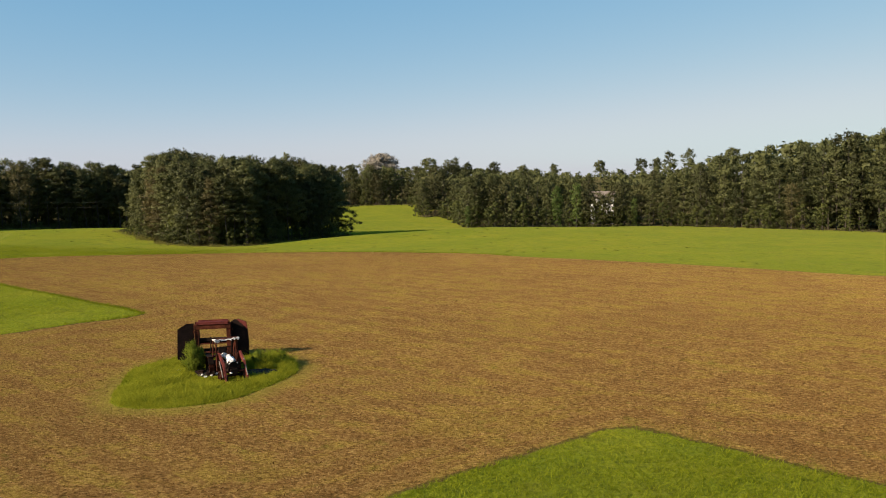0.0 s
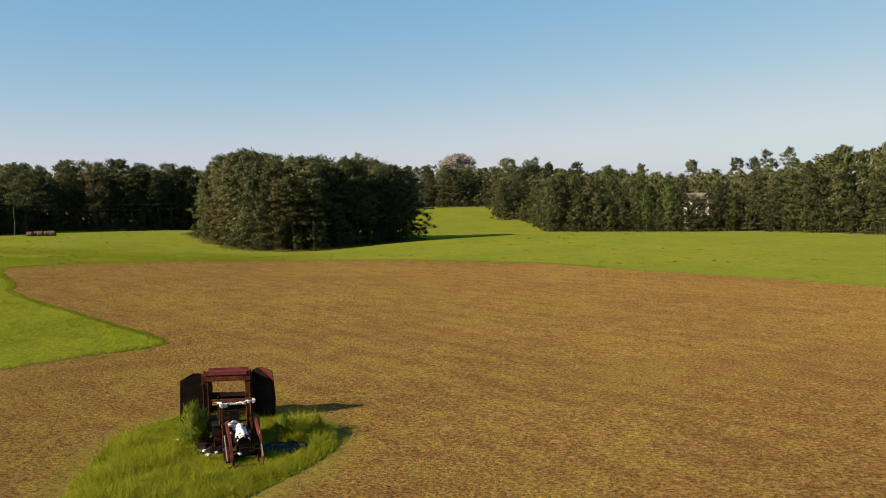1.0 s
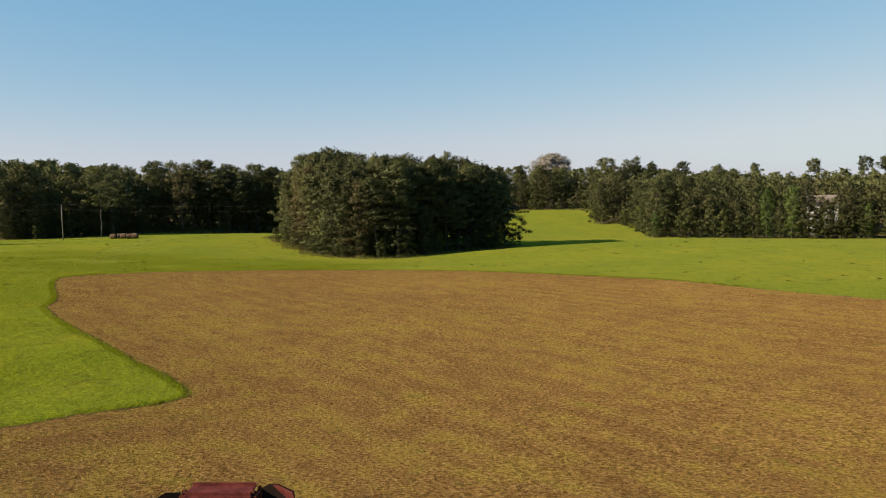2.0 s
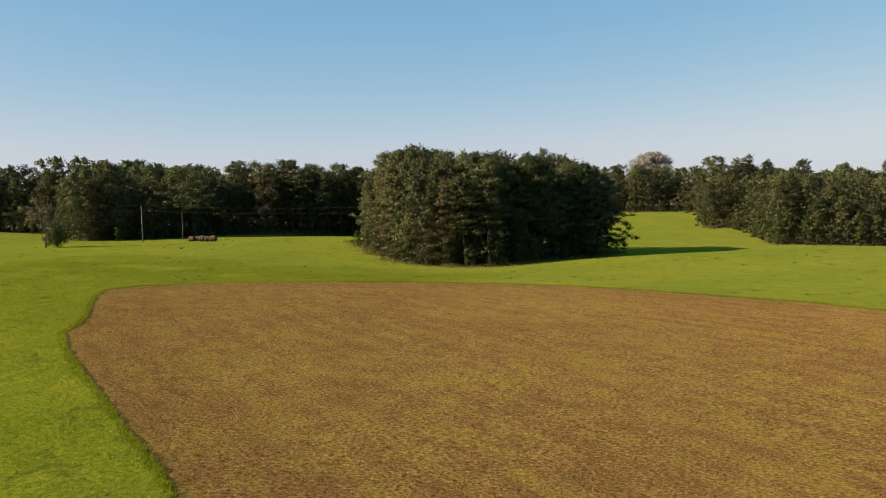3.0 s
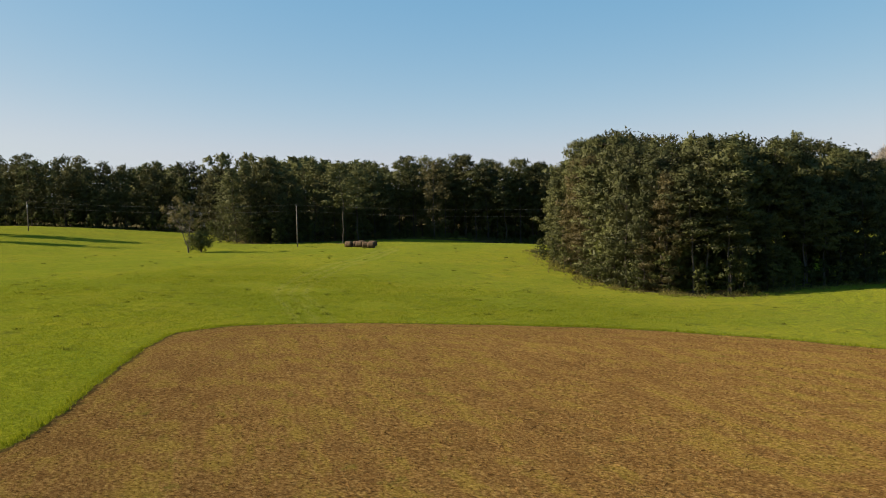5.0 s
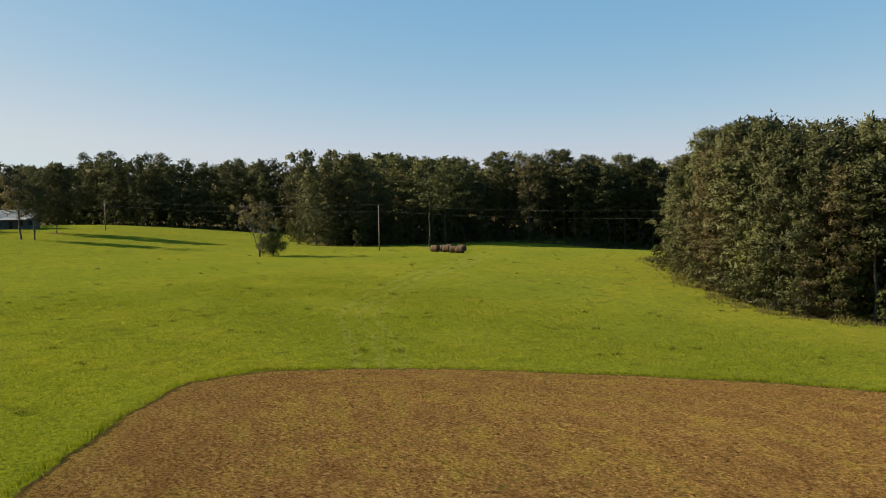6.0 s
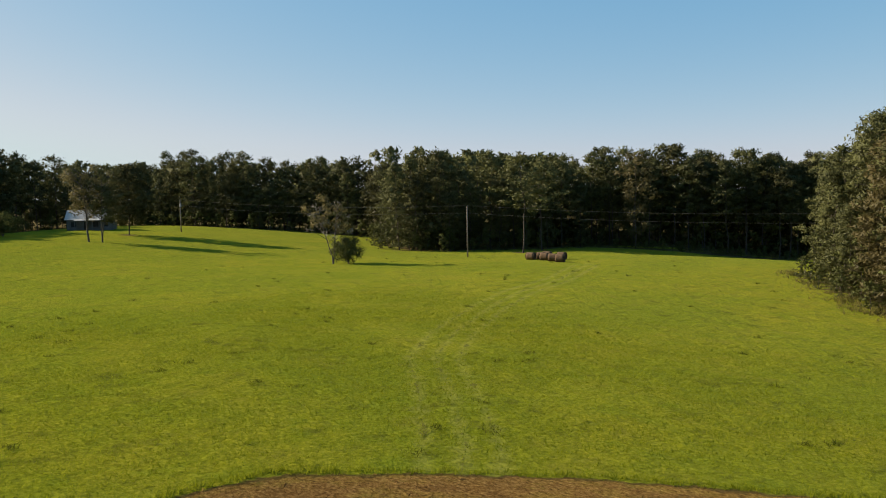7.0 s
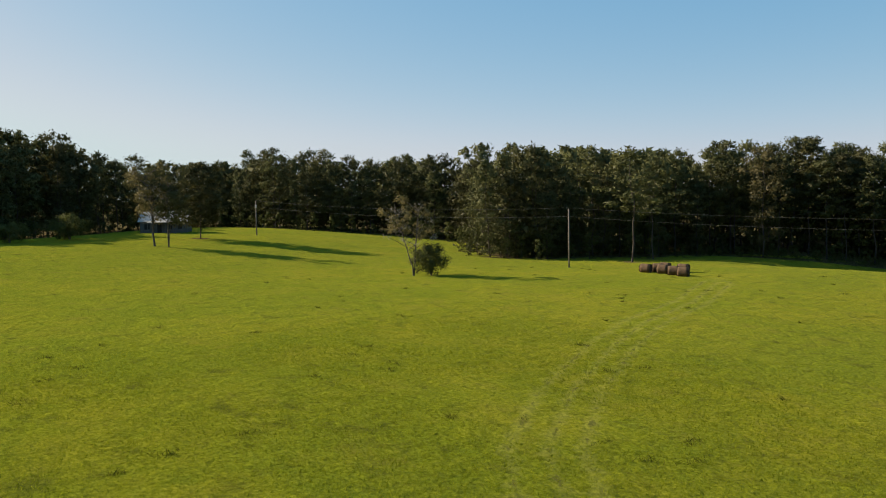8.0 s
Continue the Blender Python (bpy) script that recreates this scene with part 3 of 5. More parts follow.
P_LAB, E_LAB = "tall pine with a ragged dark green crown", "bushy pine at the wood's edge, branched to the ground"
for i in range(4):
    tree_model(f"gpine{i}", "pine_tree", P_LAB, "pines of the island grove", 10 + i, 22, "pine", 38, 19, 0.28, 0.40, M_PINE, 1.3, True, 8, 1, M_BARK)
    tree_model(f"gedge{i}", "pine_tree", E_LAB, "pines of the island grove", 20 + i, 20, "pine", 50, 19, 0.28, 0.02, M_RUSSET if i == 3 else M_PINE, 1.5, True, 8, 2)
    tree_model(f"pine{i}", "pine_tree", P_LAB, "pines of the woods", 50 + i, 22, "pine", 30, 12, 0.36, 0.34, M_PINE, 1.4, tufts=6, core=1, fat=1.3)
    tree_model(f"edge{i}", "pine_tree", E_LAB, "pines of the woods", 60 + i, 20, "pine", 36, 12, 0.36, 0.06, M_PINE, 1.5, tufts=6, core=1, fat=1.3)
    tree_model(f"tall{i}", "pine_tree", "tall pine with a high crown over a bare trunk", "pines of the woods", 120 + i, 22, "pine", 28, 13, 0.36, 0.46, M_PINE if i < 3 else M_OAK, 1.45, tufts=6, core=1, fat=1.3)
    tree_model(f"oak{i}", "oak_tree", "broad leafy tree with a rounded olive crown", "broadleaf trees of the woods", 30 + i, 18, "oak", 26, 13, 0.25, 0.08, M_OAK, 1.35, tufts=8, core=1, fat=1.35)
for i in range(3):
    tree_model(f"shrub{i}", "shrub", "leafy green shrub at the foot of trees", "shrubs at the wood's edge", 40 + i, 4, "oak", 13, 11, 0.17, 0.02, M_SHRUB, 1.8, tufts=4, core=3, bark=M_PINEBARK, fat=1.6)
tree_model("vine", "vine_clad_tree", "slender tree clad in bright green vines", "vine-clad trees", 71, 15, "oak", 30, 14, 0.24, 0.04, M_VINE, 0.8, tufts=7, core=1, bark=M_BARK)
tree_model("turn", "turning_tree", "leafy tree turning yellow-brown in autumn", "turning trees", 72, 18, "oak", 34, 14, 0.27, 0.12, M_TURN, 1.15, tufts=6, core=1, bark=M_BARK)
tree_model("bare", "bare_tree", "large leafless tree with a dome of grey twigs", "", 73, 25, "twig", 90, 56, 0.7, 0.25, M_TWIG, 2.1, tufts=6, bark=M_BARK, fat=1.0)
UNDER = []                                     # places and sizes of the undergrowth that nobody could count


def shrub(x, y, h, wide, named):
    if named:
        plant(f"shrub{random.randrange(3)}", x, y, h, wide=wide)
    else:
        UNDER.append((x, y, h, wide, random.randrange(3), random.uniform(0, 6.283)))


DEEP = []                                      # places and heights of the trees deep in the woods
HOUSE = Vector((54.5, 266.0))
SIGHT = (Vector((-2.0, 14.0)), HOUSE)        # line from the camera's path to the farmhouse, kept clear of trees


# false where a tree would block the camera's view of the farmhouse, or its sun
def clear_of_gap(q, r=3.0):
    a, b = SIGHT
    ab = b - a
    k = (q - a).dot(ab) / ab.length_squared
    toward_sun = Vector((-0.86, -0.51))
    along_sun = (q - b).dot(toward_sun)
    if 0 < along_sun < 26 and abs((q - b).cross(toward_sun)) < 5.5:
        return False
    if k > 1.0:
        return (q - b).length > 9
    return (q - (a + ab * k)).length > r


def along(points, step):
    pts = [Vector(p) for p in points]
    out = []
    for a, b in zip(pts, pts[1:]):
        k = max(1, round((b - a).length / step))
        out += [(a.lerp(b, i / k), (b - a).normalized()) for i in range(k)]
    return out


def wood_edge(points, step, h_lo, h_hi, kinds, side, edge_share=0.5, shrub_share=1.0, front_lo=0.6, rows=2, near=True, skirt=(1.2, 5.5)):
    """Rows of trees behind an edge, and shrubs before it."""
    for p, d in along(points, step):
        nrm = Vector((-d.y, d.x)) * side
        for r in range(rows):
            q = p + nrm * (1.5 + r * step * 0.9 + random.uniform(0, step * 0.5)) + d * random.uniform(-0.5, 0.5) * step
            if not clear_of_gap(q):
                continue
            h = random.uniform(h_lo, h_hi) * (random.uniform(0.8, 1.0) if random.random() < 0.35 else 1.0)
            front = "edge" if r == 0 and random.random() < edge_share else random.choice(kinds)
            plant(f"{front}{random.randrange(4)}", q.x, q.y, h * (random.uniform(front_lo, 0.95) if r == 0 else 1.0), wide=random.uniform(0.9, 1.25), tip=random.uniform(-3, 3))
        for _ in range(2):
            if random.random() < shrub_share:
                q = p - nrm * random.uniform(-0.8, 2.4) + d * random.uniform(-0.5, 0.5) * step
                shrub(q.x, q.y, random.uniform(*skirt), random.uniform(0.9, 1.4) * 0.85, near)


random.seed(5)
# island grove
GROVE = [(-25, 207), (-27, 200), (-35, 186), (-43, 172), (-48, 169.5), (-55, 169.8), (-62.5, 175.5), (-70.5, 185.5), (-78, 196.5), (-88, 213)]
for p, d in along(GROVE, 4.2):
    inner = Vector((d.y, -d.x))
    q = p + inner * random.uniform(1.5, 3.5)
    lit = q.x < -52
    plant(f"gedge{random.randrange(4)}" if random.random() < (0.85 if lit else 0.15 if q.x < -38 else 0.45) else f"gpine{random.randrange(4)}", q.x, q.y, random.uniform(9, 18), wide=random.uniform(0.95, 1.35), tip=random.uniform(-4, 4))
    for lo, hi, h_lo, h_hi in ((-0.6, 1.2, 1.0, 3.6), (0.5, 2.5, 2.0, 5.0), (3.0, 5.0, 3.5, 6.5), (7.0, 10.0, 4.5, 8.0)):
        q = p + inner * random.uniform(lo, hi) + d * random.uniform(-2, 2)
        shrub(q.x, q.y, random.uniform(h_lo, h_hi), 1.0, hi < 3)
    for r, share in enumerate((0.94, 0.99, 1.0)):
        q = p + inner * (6.0 + 5.0 * r + random.uniform(-1, 1)) + d * random.uniform(-2, 2)
        if q.y < 226 and q.x < -28:
            plant(f"gpine{random.randrange(4)}" if r == 0 else f"pine{random.randrange(4)}" if random.random() < 0.8 else f"oak{random.randrange(4)}", q.x, q.y, random.uniform(-1.6, 1.1) + share * float(np.interp(q.x, (-82, -74, -68, -63, -58, -52, -46, -40, -35, -29), (17.5, 21.5, 22.6, 21.6, 20.2, 19.8, 20.4, 21.2, 20.6, 18.6))), wide=random.uniform(0.95, 1.3), tip=random.uniform(-3, 3))
# woods behind the power line
wood_edge([(-66, 316), (-88, 300), (-109, 284), (-128, 269), (-148, 254)], 4.8, 21, 24.8, ("tall",), -1, edge_share=0.0, shrub_share=0.0, front_lo=0.9, rows=3)
wood_edge([(-148, 254), (-150, 244), (-158, 232), (-164, 219), (-174, 214), (-186, 222), (-200, 238), (-222, 232)], 4.8, 19, 22.5, ("pine", "edge", "oak"), -1)
wood_edge([(-222, 232), (-245, 215), (-268, 206), (-292, 200)], 5.2, 19, 23, ("pine", "oak"), -1, edge_share=0.2, near=False)
wood_edge([(-292, 202), (-284, 183)], 5.2, 19, 22.5, ("pine", "oak"), -1, near=False)
wood_edge([(-283, 180), (-280, 173), (-264, 154), (-246, 140), (-238, 120), (-246, 90)], 5.2, 25, 28, ("pine", "oak", "oak"), -1)
# woods across the field
wood_edge([(-9, 315), (-8, 299), (2, 297), (6, 275), (8, 250), (22, 247), (40, 246), (58, 246), (72, 238)], 5.0, 15, 18, ("oak", "pine", "oak"), 1, skirt=(3.0, 8.0))
wood_edge([(72, 238), (84, 215), (92, 196)], 5.2, 20, 23.5, ("pine", "oak", "edge"), 1, skirt=(2.5, 7.0))
wood_edge([(92, 196), (99, 174), (106, 150), (125, 125)], 5.2, 23.5, 27, ("pine", "pine", "oak"), 1, skirt=(2.0, 7.0))
wood_edge([(-95, 372), (-60, 374), (-20, 372), (-2, 350), (-8, 318)], 6.5, 19, 23, ("oak", "pine"), 1, near=False)
# where the open pasture ends at the woods
PASTURE = np.array(((-238, 90), (-230, 120), (-244, 140), (-262, 154), (-279, 173), (-292, 202), (-268, 206), (-245, 215), (-222, 232), (-200, 238), (-186, 222), (-174, 214),
                    (-164, 219), (-158, 232), (-150, 244), (-148, 254), (-128, 269), (-109, 284), (-88, 300), (-68, 314), (-72, 328), (-95, 372), (-20, 372), (-2, 350), (-9, 315),
                    (-8, 299), (2, 297), (6, 275), (8, 250), (40, 246), (72, 238), (84, 215), (92, 196), (99, 174), (106, 150), (125, 125), (160, 60), (160, -200), (-280, -200)), dtype=float)


def fill_woods():
    """Trees and undergrowth behind the edges, all over the woods' first fifty metres."""
    rng = np.random.default_rng(21)
    gx, gy = np.meshgrid(np.arange(-345, 165, 6.4), np.arange(95, 430, 6.4))
    p = np.stack((gx.ravel(), gy.ravel()), 1) + rng.uniform(-2.6, 2.6, (gx.size, 2))
    depth = -poly_depth(PASTURE, p[:, 0], p[:, 1])
    for (x, y), d in zip(p, depth):
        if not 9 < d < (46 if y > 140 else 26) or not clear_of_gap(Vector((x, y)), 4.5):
            continue
        base = float(np.interp(x, (-300, -262, -225, -150, -60, 0, 60, 95, 110), (27, 27, 26, 20.5, 20.5, 17, 17.5, 21.5, 25)))
        base += float(hollow(x, y)) * 0.8
        if x < -222 and y > 0.9 * x + 438:
            base = 20.5
        DEEP.append((x, y, base * rng.uniform(0.84, 1.04)))
        if d < 24 and rng.random() < 0.6:
            UNDER.append((x + 3, y + 2, rng.uniform(4.5, 9.0), rng.uniform(0.9, 1.2), int(rng.integers(3)), rng.uniform(0, 6.283)))


fill_woods()
# thickets behind the first trees of the shaded woods
for edge in ([(-66, 316), (-88, 300), (-109, 284), (-128, 269), (-148, 254)], [(-148, 254), (-150, 244), (-158, 232), (-164, 219), (-174, 214), (-186, 222), (-200, 238), (-222, 232), (-245, 215), (-268, 206), (-292, 200)]):
    for p, d in along(edge, 3.4):
        nrm = Vector((d.y, -d.x))
        for depth in (7.5, 11.5, 15.5):
            q = p + nrm * (depth + random.uniform(-1, 1)) + d * random.uniform(-1.5, 1.5)
            UNDER.append((q.x, q.y, random.uniform(5.0, 8.5) + (3.5 if p.x > -148 else 0.0), random.uniform(0.8, 1.1), random.randrange(3), random.uniform(0, 6.283)))
# low scrub in the shade between the pasture's brow and those trees
for p, d in along([(-147.5, 250.5), (-134, 257), (-125.5, 267), (-107, 281), (-87, 296), (-70, 310)], 1.5):
    for _ in range(3):
        q = p + Vector((-d.y, d.x)) * random.uniform(0.2, 6.5) + d * random.uniform(-1, 1)
        UNDER.append((q.x, q.y, random.uniform(0.9, 2.1), random.uniform(0.9, 1.3), random.randrange(3), random.uniform(0, 6.283)))
    PLANTED.append((p.x - d.y * 2.5, p.y + d.x * 2.5, 1.8))
# saplings and shrubs all through the grove
for x in range(-80, -28, 4):
    for y in range(174, 222, 4):
        if poly_depth(np.array(GROVE, float), [x], [y])[0] > 3.0:
            UNDER.append((x + random.uniform(-2, 2), y + random.uniform(-2, 2), random.uniform(4.5, 9.0), random.uniform(0.8, 1.1), random.randrange(3), random.uniform(0, 6.283)))


def deep_woods():
    """The trees deep in the woods, of which only crowns show, joined."""
    rng = np.random.default_rng(3)
    shapes = []
    for k in range(7):
        shapes.append(tree_shape(90 + k, 20, "pine" if k % 3 else "oak", 16, 8, 0.62, 0.08 if k < 5 else 0.4, 1.5, tufts=4, core=3, fat=1.7))
    leaves, woods = [], []
    for x, y, h in DEEP:
        (wv, wf), (gv, gf, gn, gt) = shapes[rng.integers(7)]
        a = rng.random() * 6.283
        turn = np.array(((math.cos(a), -math.sin(a), 0), (math.sin(a), math.cos(a), 0), (0, 0, 1)))
        o = np.array((x, y, land_at(x, y)))
        leaves.append((gv @ turn.T * (h / 20) + o, gf, gn @ turn.T, gt * 0.6 + 0.4 * rng.random()))
        woods.append((wv[:42] @ turn.T * (h / 20) + o, wf[:36]))
    low = []
    for x, y, h, wide, k, a in UNDER:
        gv, gf, gn, gt = tree_shape(40 + k, 4, "oak", 11, 8, 0.22, 0.02, 1.8, tufts=4, core=3, fat=1.5)[1]
        turn = np.array(((math.cos(a), -math.sin(a), 0), (math.sin(a), math.cos(a), 0), (0, 0, 1)))
        low.append((gv @ turn.T * (h / 4) * np.array((wide, wide, 1)) + np.array((x, y, land_at(x, y))), gf, gn @ turn.T, gt))
    tagged(new("undergrowth", leaf_mesh("undergrowth", join(low), M_SHRUB)), "tangled shrubs and saplings under the trees", "undergrowth", kind="stuff")
    tagged(new("woods", leaf_mesh("woods", join(leaves), M_PINE)), "dense mixed woodland canopy behind the pasture", "woods", kind="stuff")
    tagged(new("woods_trunks", mesh_from("woods_trunks", *join(woods), M_PINEBARK, True)), "shaded trunks deep in the mixed woodland", "woods", kind="stuff")


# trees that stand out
# young trees sized to cover the farmhouse's lower walls from the camera
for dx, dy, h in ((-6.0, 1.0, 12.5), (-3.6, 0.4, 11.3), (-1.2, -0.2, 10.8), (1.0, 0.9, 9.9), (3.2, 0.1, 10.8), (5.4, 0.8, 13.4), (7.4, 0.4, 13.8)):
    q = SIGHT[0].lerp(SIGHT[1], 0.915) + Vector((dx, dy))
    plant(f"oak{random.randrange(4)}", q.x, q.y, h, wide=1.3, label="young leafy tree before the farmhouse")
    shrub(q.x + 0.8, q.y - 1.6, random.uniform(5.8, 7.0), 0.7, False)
plant("bare", -31, 412, 25.2, 20, wide=1.45)
for x, y, h in ((36, 245, 13), (42, 244, 14), (60, 244, 9), (8, 247, 7)):
    plant("vine", x, y, h)
for x, y, h in ((90, 201, 12), (-32, 378, 15), (-139, 257, 21.5)):
    plant("turn", x, y, h)
for x, y, h in ((-150.5, 257, 22), (-153, 262.5, 23.5), (-147.5, 259.5, 21)):
    plant("pine2", x, y, h)
plant("pine1", 108, 373, 25, label="tall sparse pine standing over the far wood")
plant("pine3", 117, 371, 26, label="tall sparse pine standing over the far wood")
for i in range(3):
    tree_model(f"umbrella{i}", "pine_tree", "old pine with a bare trunk and rounded top", "old pines over the woods", 110 + i, 24, "pine", 18, 16, 0.36, 0.82, M_PINE, 0.9, tufts=6, core=1)
for k, (x, y, h) in enumerate(((-4.6, 335, 24.5), (10.5, 320, 23), (21, 322, 23.2), (33, 318, 22), (47, 330, 22.5), (64, 315, 24), (84, 330, 24.4), (92, 334, 24.6), (98, 262, 27), (-66, 314, 23.5), (-98, 302, 26.5), (-144, 276, 22.5), (-178, 232, 23.5), (-205, 252, 25), (-232, 240, 24.5), (-122, 290, 26))):
    plant(f"umbrella{k % 3}", x, y, h - 2.2)
deep_woods()


# ---- lone trees in the pasture ----
def forked_tree(name, label, x, y, stems, height, leaf_mat, clumps, per, leaf, seed, turn=0, twigs=True, flat=0.8, reach=1.0, start=0.42, count=16):
    """A tree of thin stems; stems are (angle, lean, share of height, radius)."""
    rng = np.random.default_rng(seed)
    ob = empty(name)
    centres, bare, wood = [], [], []
    for ang, lean, share, r in stems:
        a = radians(ang + turn)
        out = np.array((math.cos(a), math.sin(a), 0))
        line = [out * lean * t ** 1.3 * height * share + np.array((0, 0, t * height * share - (0.3 if t == 0 else 0))) + np.append(rng.normal(size=2) * 0.06, 0) for t in np.linspace(0, 1, 7)]
        wood.append(tube(line, [r * (1.05 - 0.8 * t) for t in np.linspace(0, 1, 7)]))
        for k in range(count):
            t = start + (1 - start) * k / (count - 1)
            b = np.array([np.interp(t, np.linspace(0, 1, 7), np.array(line)[:, j]) for j in range(3)])
            g = rng.random() * 6.283
            tip = b + np.array((math.cos(g), math.sin(g), 0.55)) * height * share * reach * (0.10 + 0.12 * rng.random())
            wood.append(tube([b, (b + tip) / 2 + np.array((0, 0, 0.1)), tip], [r * 0.4, r * 0.25, 0.015], 4))
            (centres if rng.random() < clumps * (0.5 + t) else bare).append(tip)
    child("trunk", mesh_from("trunk", *join(wood), M_BARK, True), ob)
    sizes = [height * 0.082 * (0.7 + 0.6 * rng.random()) for _ in centres]
    child("crown", leaf_mesh("crown", sprays(rng, centres, sizes, per, leaf, flat), leaf_mat), ob)
    if twigs and bare:
        child("twigs", leaf_mesh("twigs", sprays(rng, bare, [height * 0.07] * len(bare), 40, 0.28, 0.8, 0.4, 0.06, 0.6, 0, 0.3), M_TWIG), ob, "bare grey twigs")["kind"] = "stuff"
    ob.matrix_world = pose(x, y, land_at(x, y))
    return tagged(ob, label, "tree")


forked_tree("lone_tree", "half-bare forked young tree with yellowing top leaves", -143.6, 176.0, ((215, 0.30, 0.86, 0.10), (40, 0.10, 0.97, 0.12)), 9.0, M_TURN, 0.55, 90, 0.16, 4, reach=1.7)
forked_tree("lone_tree", "slender leaning tree with thin brownish foliage", -197.5, 159.6, ((200, 0.10, 1.0, 0.20), (160, 0.22, 0.85, 0.11)), 12.8, M_TURN, 0.5, 110, 0.2, 6, reach=1.2, start=0.33, count=22)
forked_tree("lone_tree", "thin straight tree with sparse leaves", -196.0, 161.6, ((20, 0.04, 1.0, 0.15), (70, 0.16, 0.8, 0.08)), 12.0, M_OAK, 0.75, 120, 0.2, 7, reach=1.25, start=0.33, count=22)
tree_model("lone_oak", "oak_tree", "full-crowned oak casting a long shadow on pasture", "", 81, 15, "oak", 80, 20, 0.2, 0.14, M_OAK, 1.9, tufts=8)
plant("lone_oak", -211, 173.2, 15.3, 30, wide=1.1)
def round_bush(x, y, wide, high, label="rounded dark bush on short stems in pasture", seed=17):
    rng = np.random.default_rng(seed)
    big = wide / 7.0
    ob = empty("shrub")
    stems = [tube([(0.1 * k, 0, -0.2), (0.25 * math.cos(k * 1.3), 0.25 * math.sin(k * 1.3), 0.7), (0.7 * math.cos(k * 1.3), 0.7 * math.sin(k * 1.3), high * 0.6)], [0.09, 0.06, 0.02], 5) for k in range(5)]
    child("trunk", mesh_from("trunk", *join(stems), M_BARK, True), ob)
    d = rng.normal(size=(70, 3))
    d /= np.linalg.norm(d, axis=1)[:, None]
    c = d * (rng.random(70) ** 0.4)[:, None] * np.array((wide * 0.40, wide * 0.40, high * 0.42)) + np.array((0, 0, high * 0.46))
    child("crown", leaf_mesh("crown", sprays(rng, c, (0.4 + 0.35 * rng.random(70)) * big, 150, 0.13 * big, 0.9, 0.2, 0.22, 0.7), M_SHRUB), ob)
    ob.matrix_world = pose(x, y, land_at(x, y))
    tagged(ob, label, "shrub")


round_bush(-142.7, 178.2, 8.0, 4.9)
for k, (x, y, w, h) in enumerate(((-217, 150.5, 9.5, 5.0), (-214, 140, 8.5, 4.2), (-216, 133, 8.0, 4.6))):
    round_bush(x, y, w, h, "dense dark bramble mound before the woods", 30 + k)
plant("tall1", -146.3, 226.0, 20.5, 40, wide=1.35, label="tall pine with a bare pale trunk below")
plant("tall1", -149.6, 236.7, 19.5, 200, wide=1.2, label="tall pine with a bare pale trunk below")


def reaching_pine():
    """The pine at the end of the grove, with long boughs drooping over the grass."""
    rng = np.random.default_rng(12)
    ob = empty("pine_tree")
    wood, green = tree_shape(31, 15, "pine", 36, 20, 0.25, 0.2, 1.3, tufts=8, core=1)
    chunks, cs, ss = [wood], [], []
    for z, reach, drop, ang in ((7.2, 6.2, 2.4, 5), (5.6, 6.8, 3.0, -18), (4.4, 5.2, 2.2, 30), (8.6, 5.0, 1.2, -40), (3.2, 4.6, 1.6, -5)):
        a = radians(ang)
        pts = [np.array((math.cos(a) * reach * t, math.sin(a) * reach * t, z + 0.7 * t - drop * t * t)) for t in (0, 0.35, 0.7, 1.0)]
        chunks.append(tube(pts, [0.11, 0.08, 0.05, 0.02], 5))
        for t in (0.5, 0.68, 0.85, 1.0):
            p = np.array([np.interp(t, (0, 0.35, 0.7, 1.0), np.array(pts)[:, j]) for j in range(3)])
            cs.append(p + rng.normal(size=3) * 0.25)
            ss.append(0.85 + 0.3 * rng.random())
    child("trunk", mesh_from("trunk", *join(chunks), M_BARK, True), ob)
    child("crown", leaf_mesh("crown", join([green, sprays(rng, cs, ss, 90, 0.24, 0.45, 0.3, 0.25)]), M_PINE), ob)
    ob.matrix_world = pose(-28.5, 203, land_at(-28.5, 203), 0, 0, 10)
    tagged(ob, "pine with long boughs drooping over the grass", "tree", "pines of the island grove")


reaching_pine()


def mark_wooded():
    """Tells the ground where it lies under trees."""
    me = bpy.data.objects["ground"].data
    co = np.empty(len(me.vertices) * 3, np.float32)
    me.vertices.foreach_get("co", co)
    xy = co.reshape(-1, 3)[:, :2]
    best = np.zeros(len(xy), np.float32)
    for x, y, r in PLANTED + [(a, b, 6.0) for a, b, _ in DEEP]:
        near = np.flatnonzero((np.abs(xy[:, 0] - x) < r * 2) & (np.abs(xy[:, 1] - y) < r * 2))
        best[near] = np.maximum(best[near], np.clip(1.5 - np.hypot(xy[near, 0] - x, xy[near, 1] - y) / r, 0, 1))
    best = np.maximum(best, np.clip(-poly_depth(PASTURE, xy[:, 0], xy[:, 1]) / 6.0, 0, 1))
    me.attributes.new("wooded", "FLOAT", "POINT").data.foreach_set("value", best)


mark_wooded()


# ---- solid shapes ----
def box(bm, size, at=(0, 0, 0), turn=(0, 0, 0), bevel=0.0):
    made = bmesh.ops.create_cube(bm, size=1, matrix=pose(*at, *turn) @ Matrix.Diagonal((*size, 1)))
    if bevel:
        edges = list({e for v in made["verts"] for e in v.link_edges})
        bmesh.ops.bevel(bm, geom=edges, offset=bevel, segments=2, affect="EDGES", profile=0.5)
    return bm


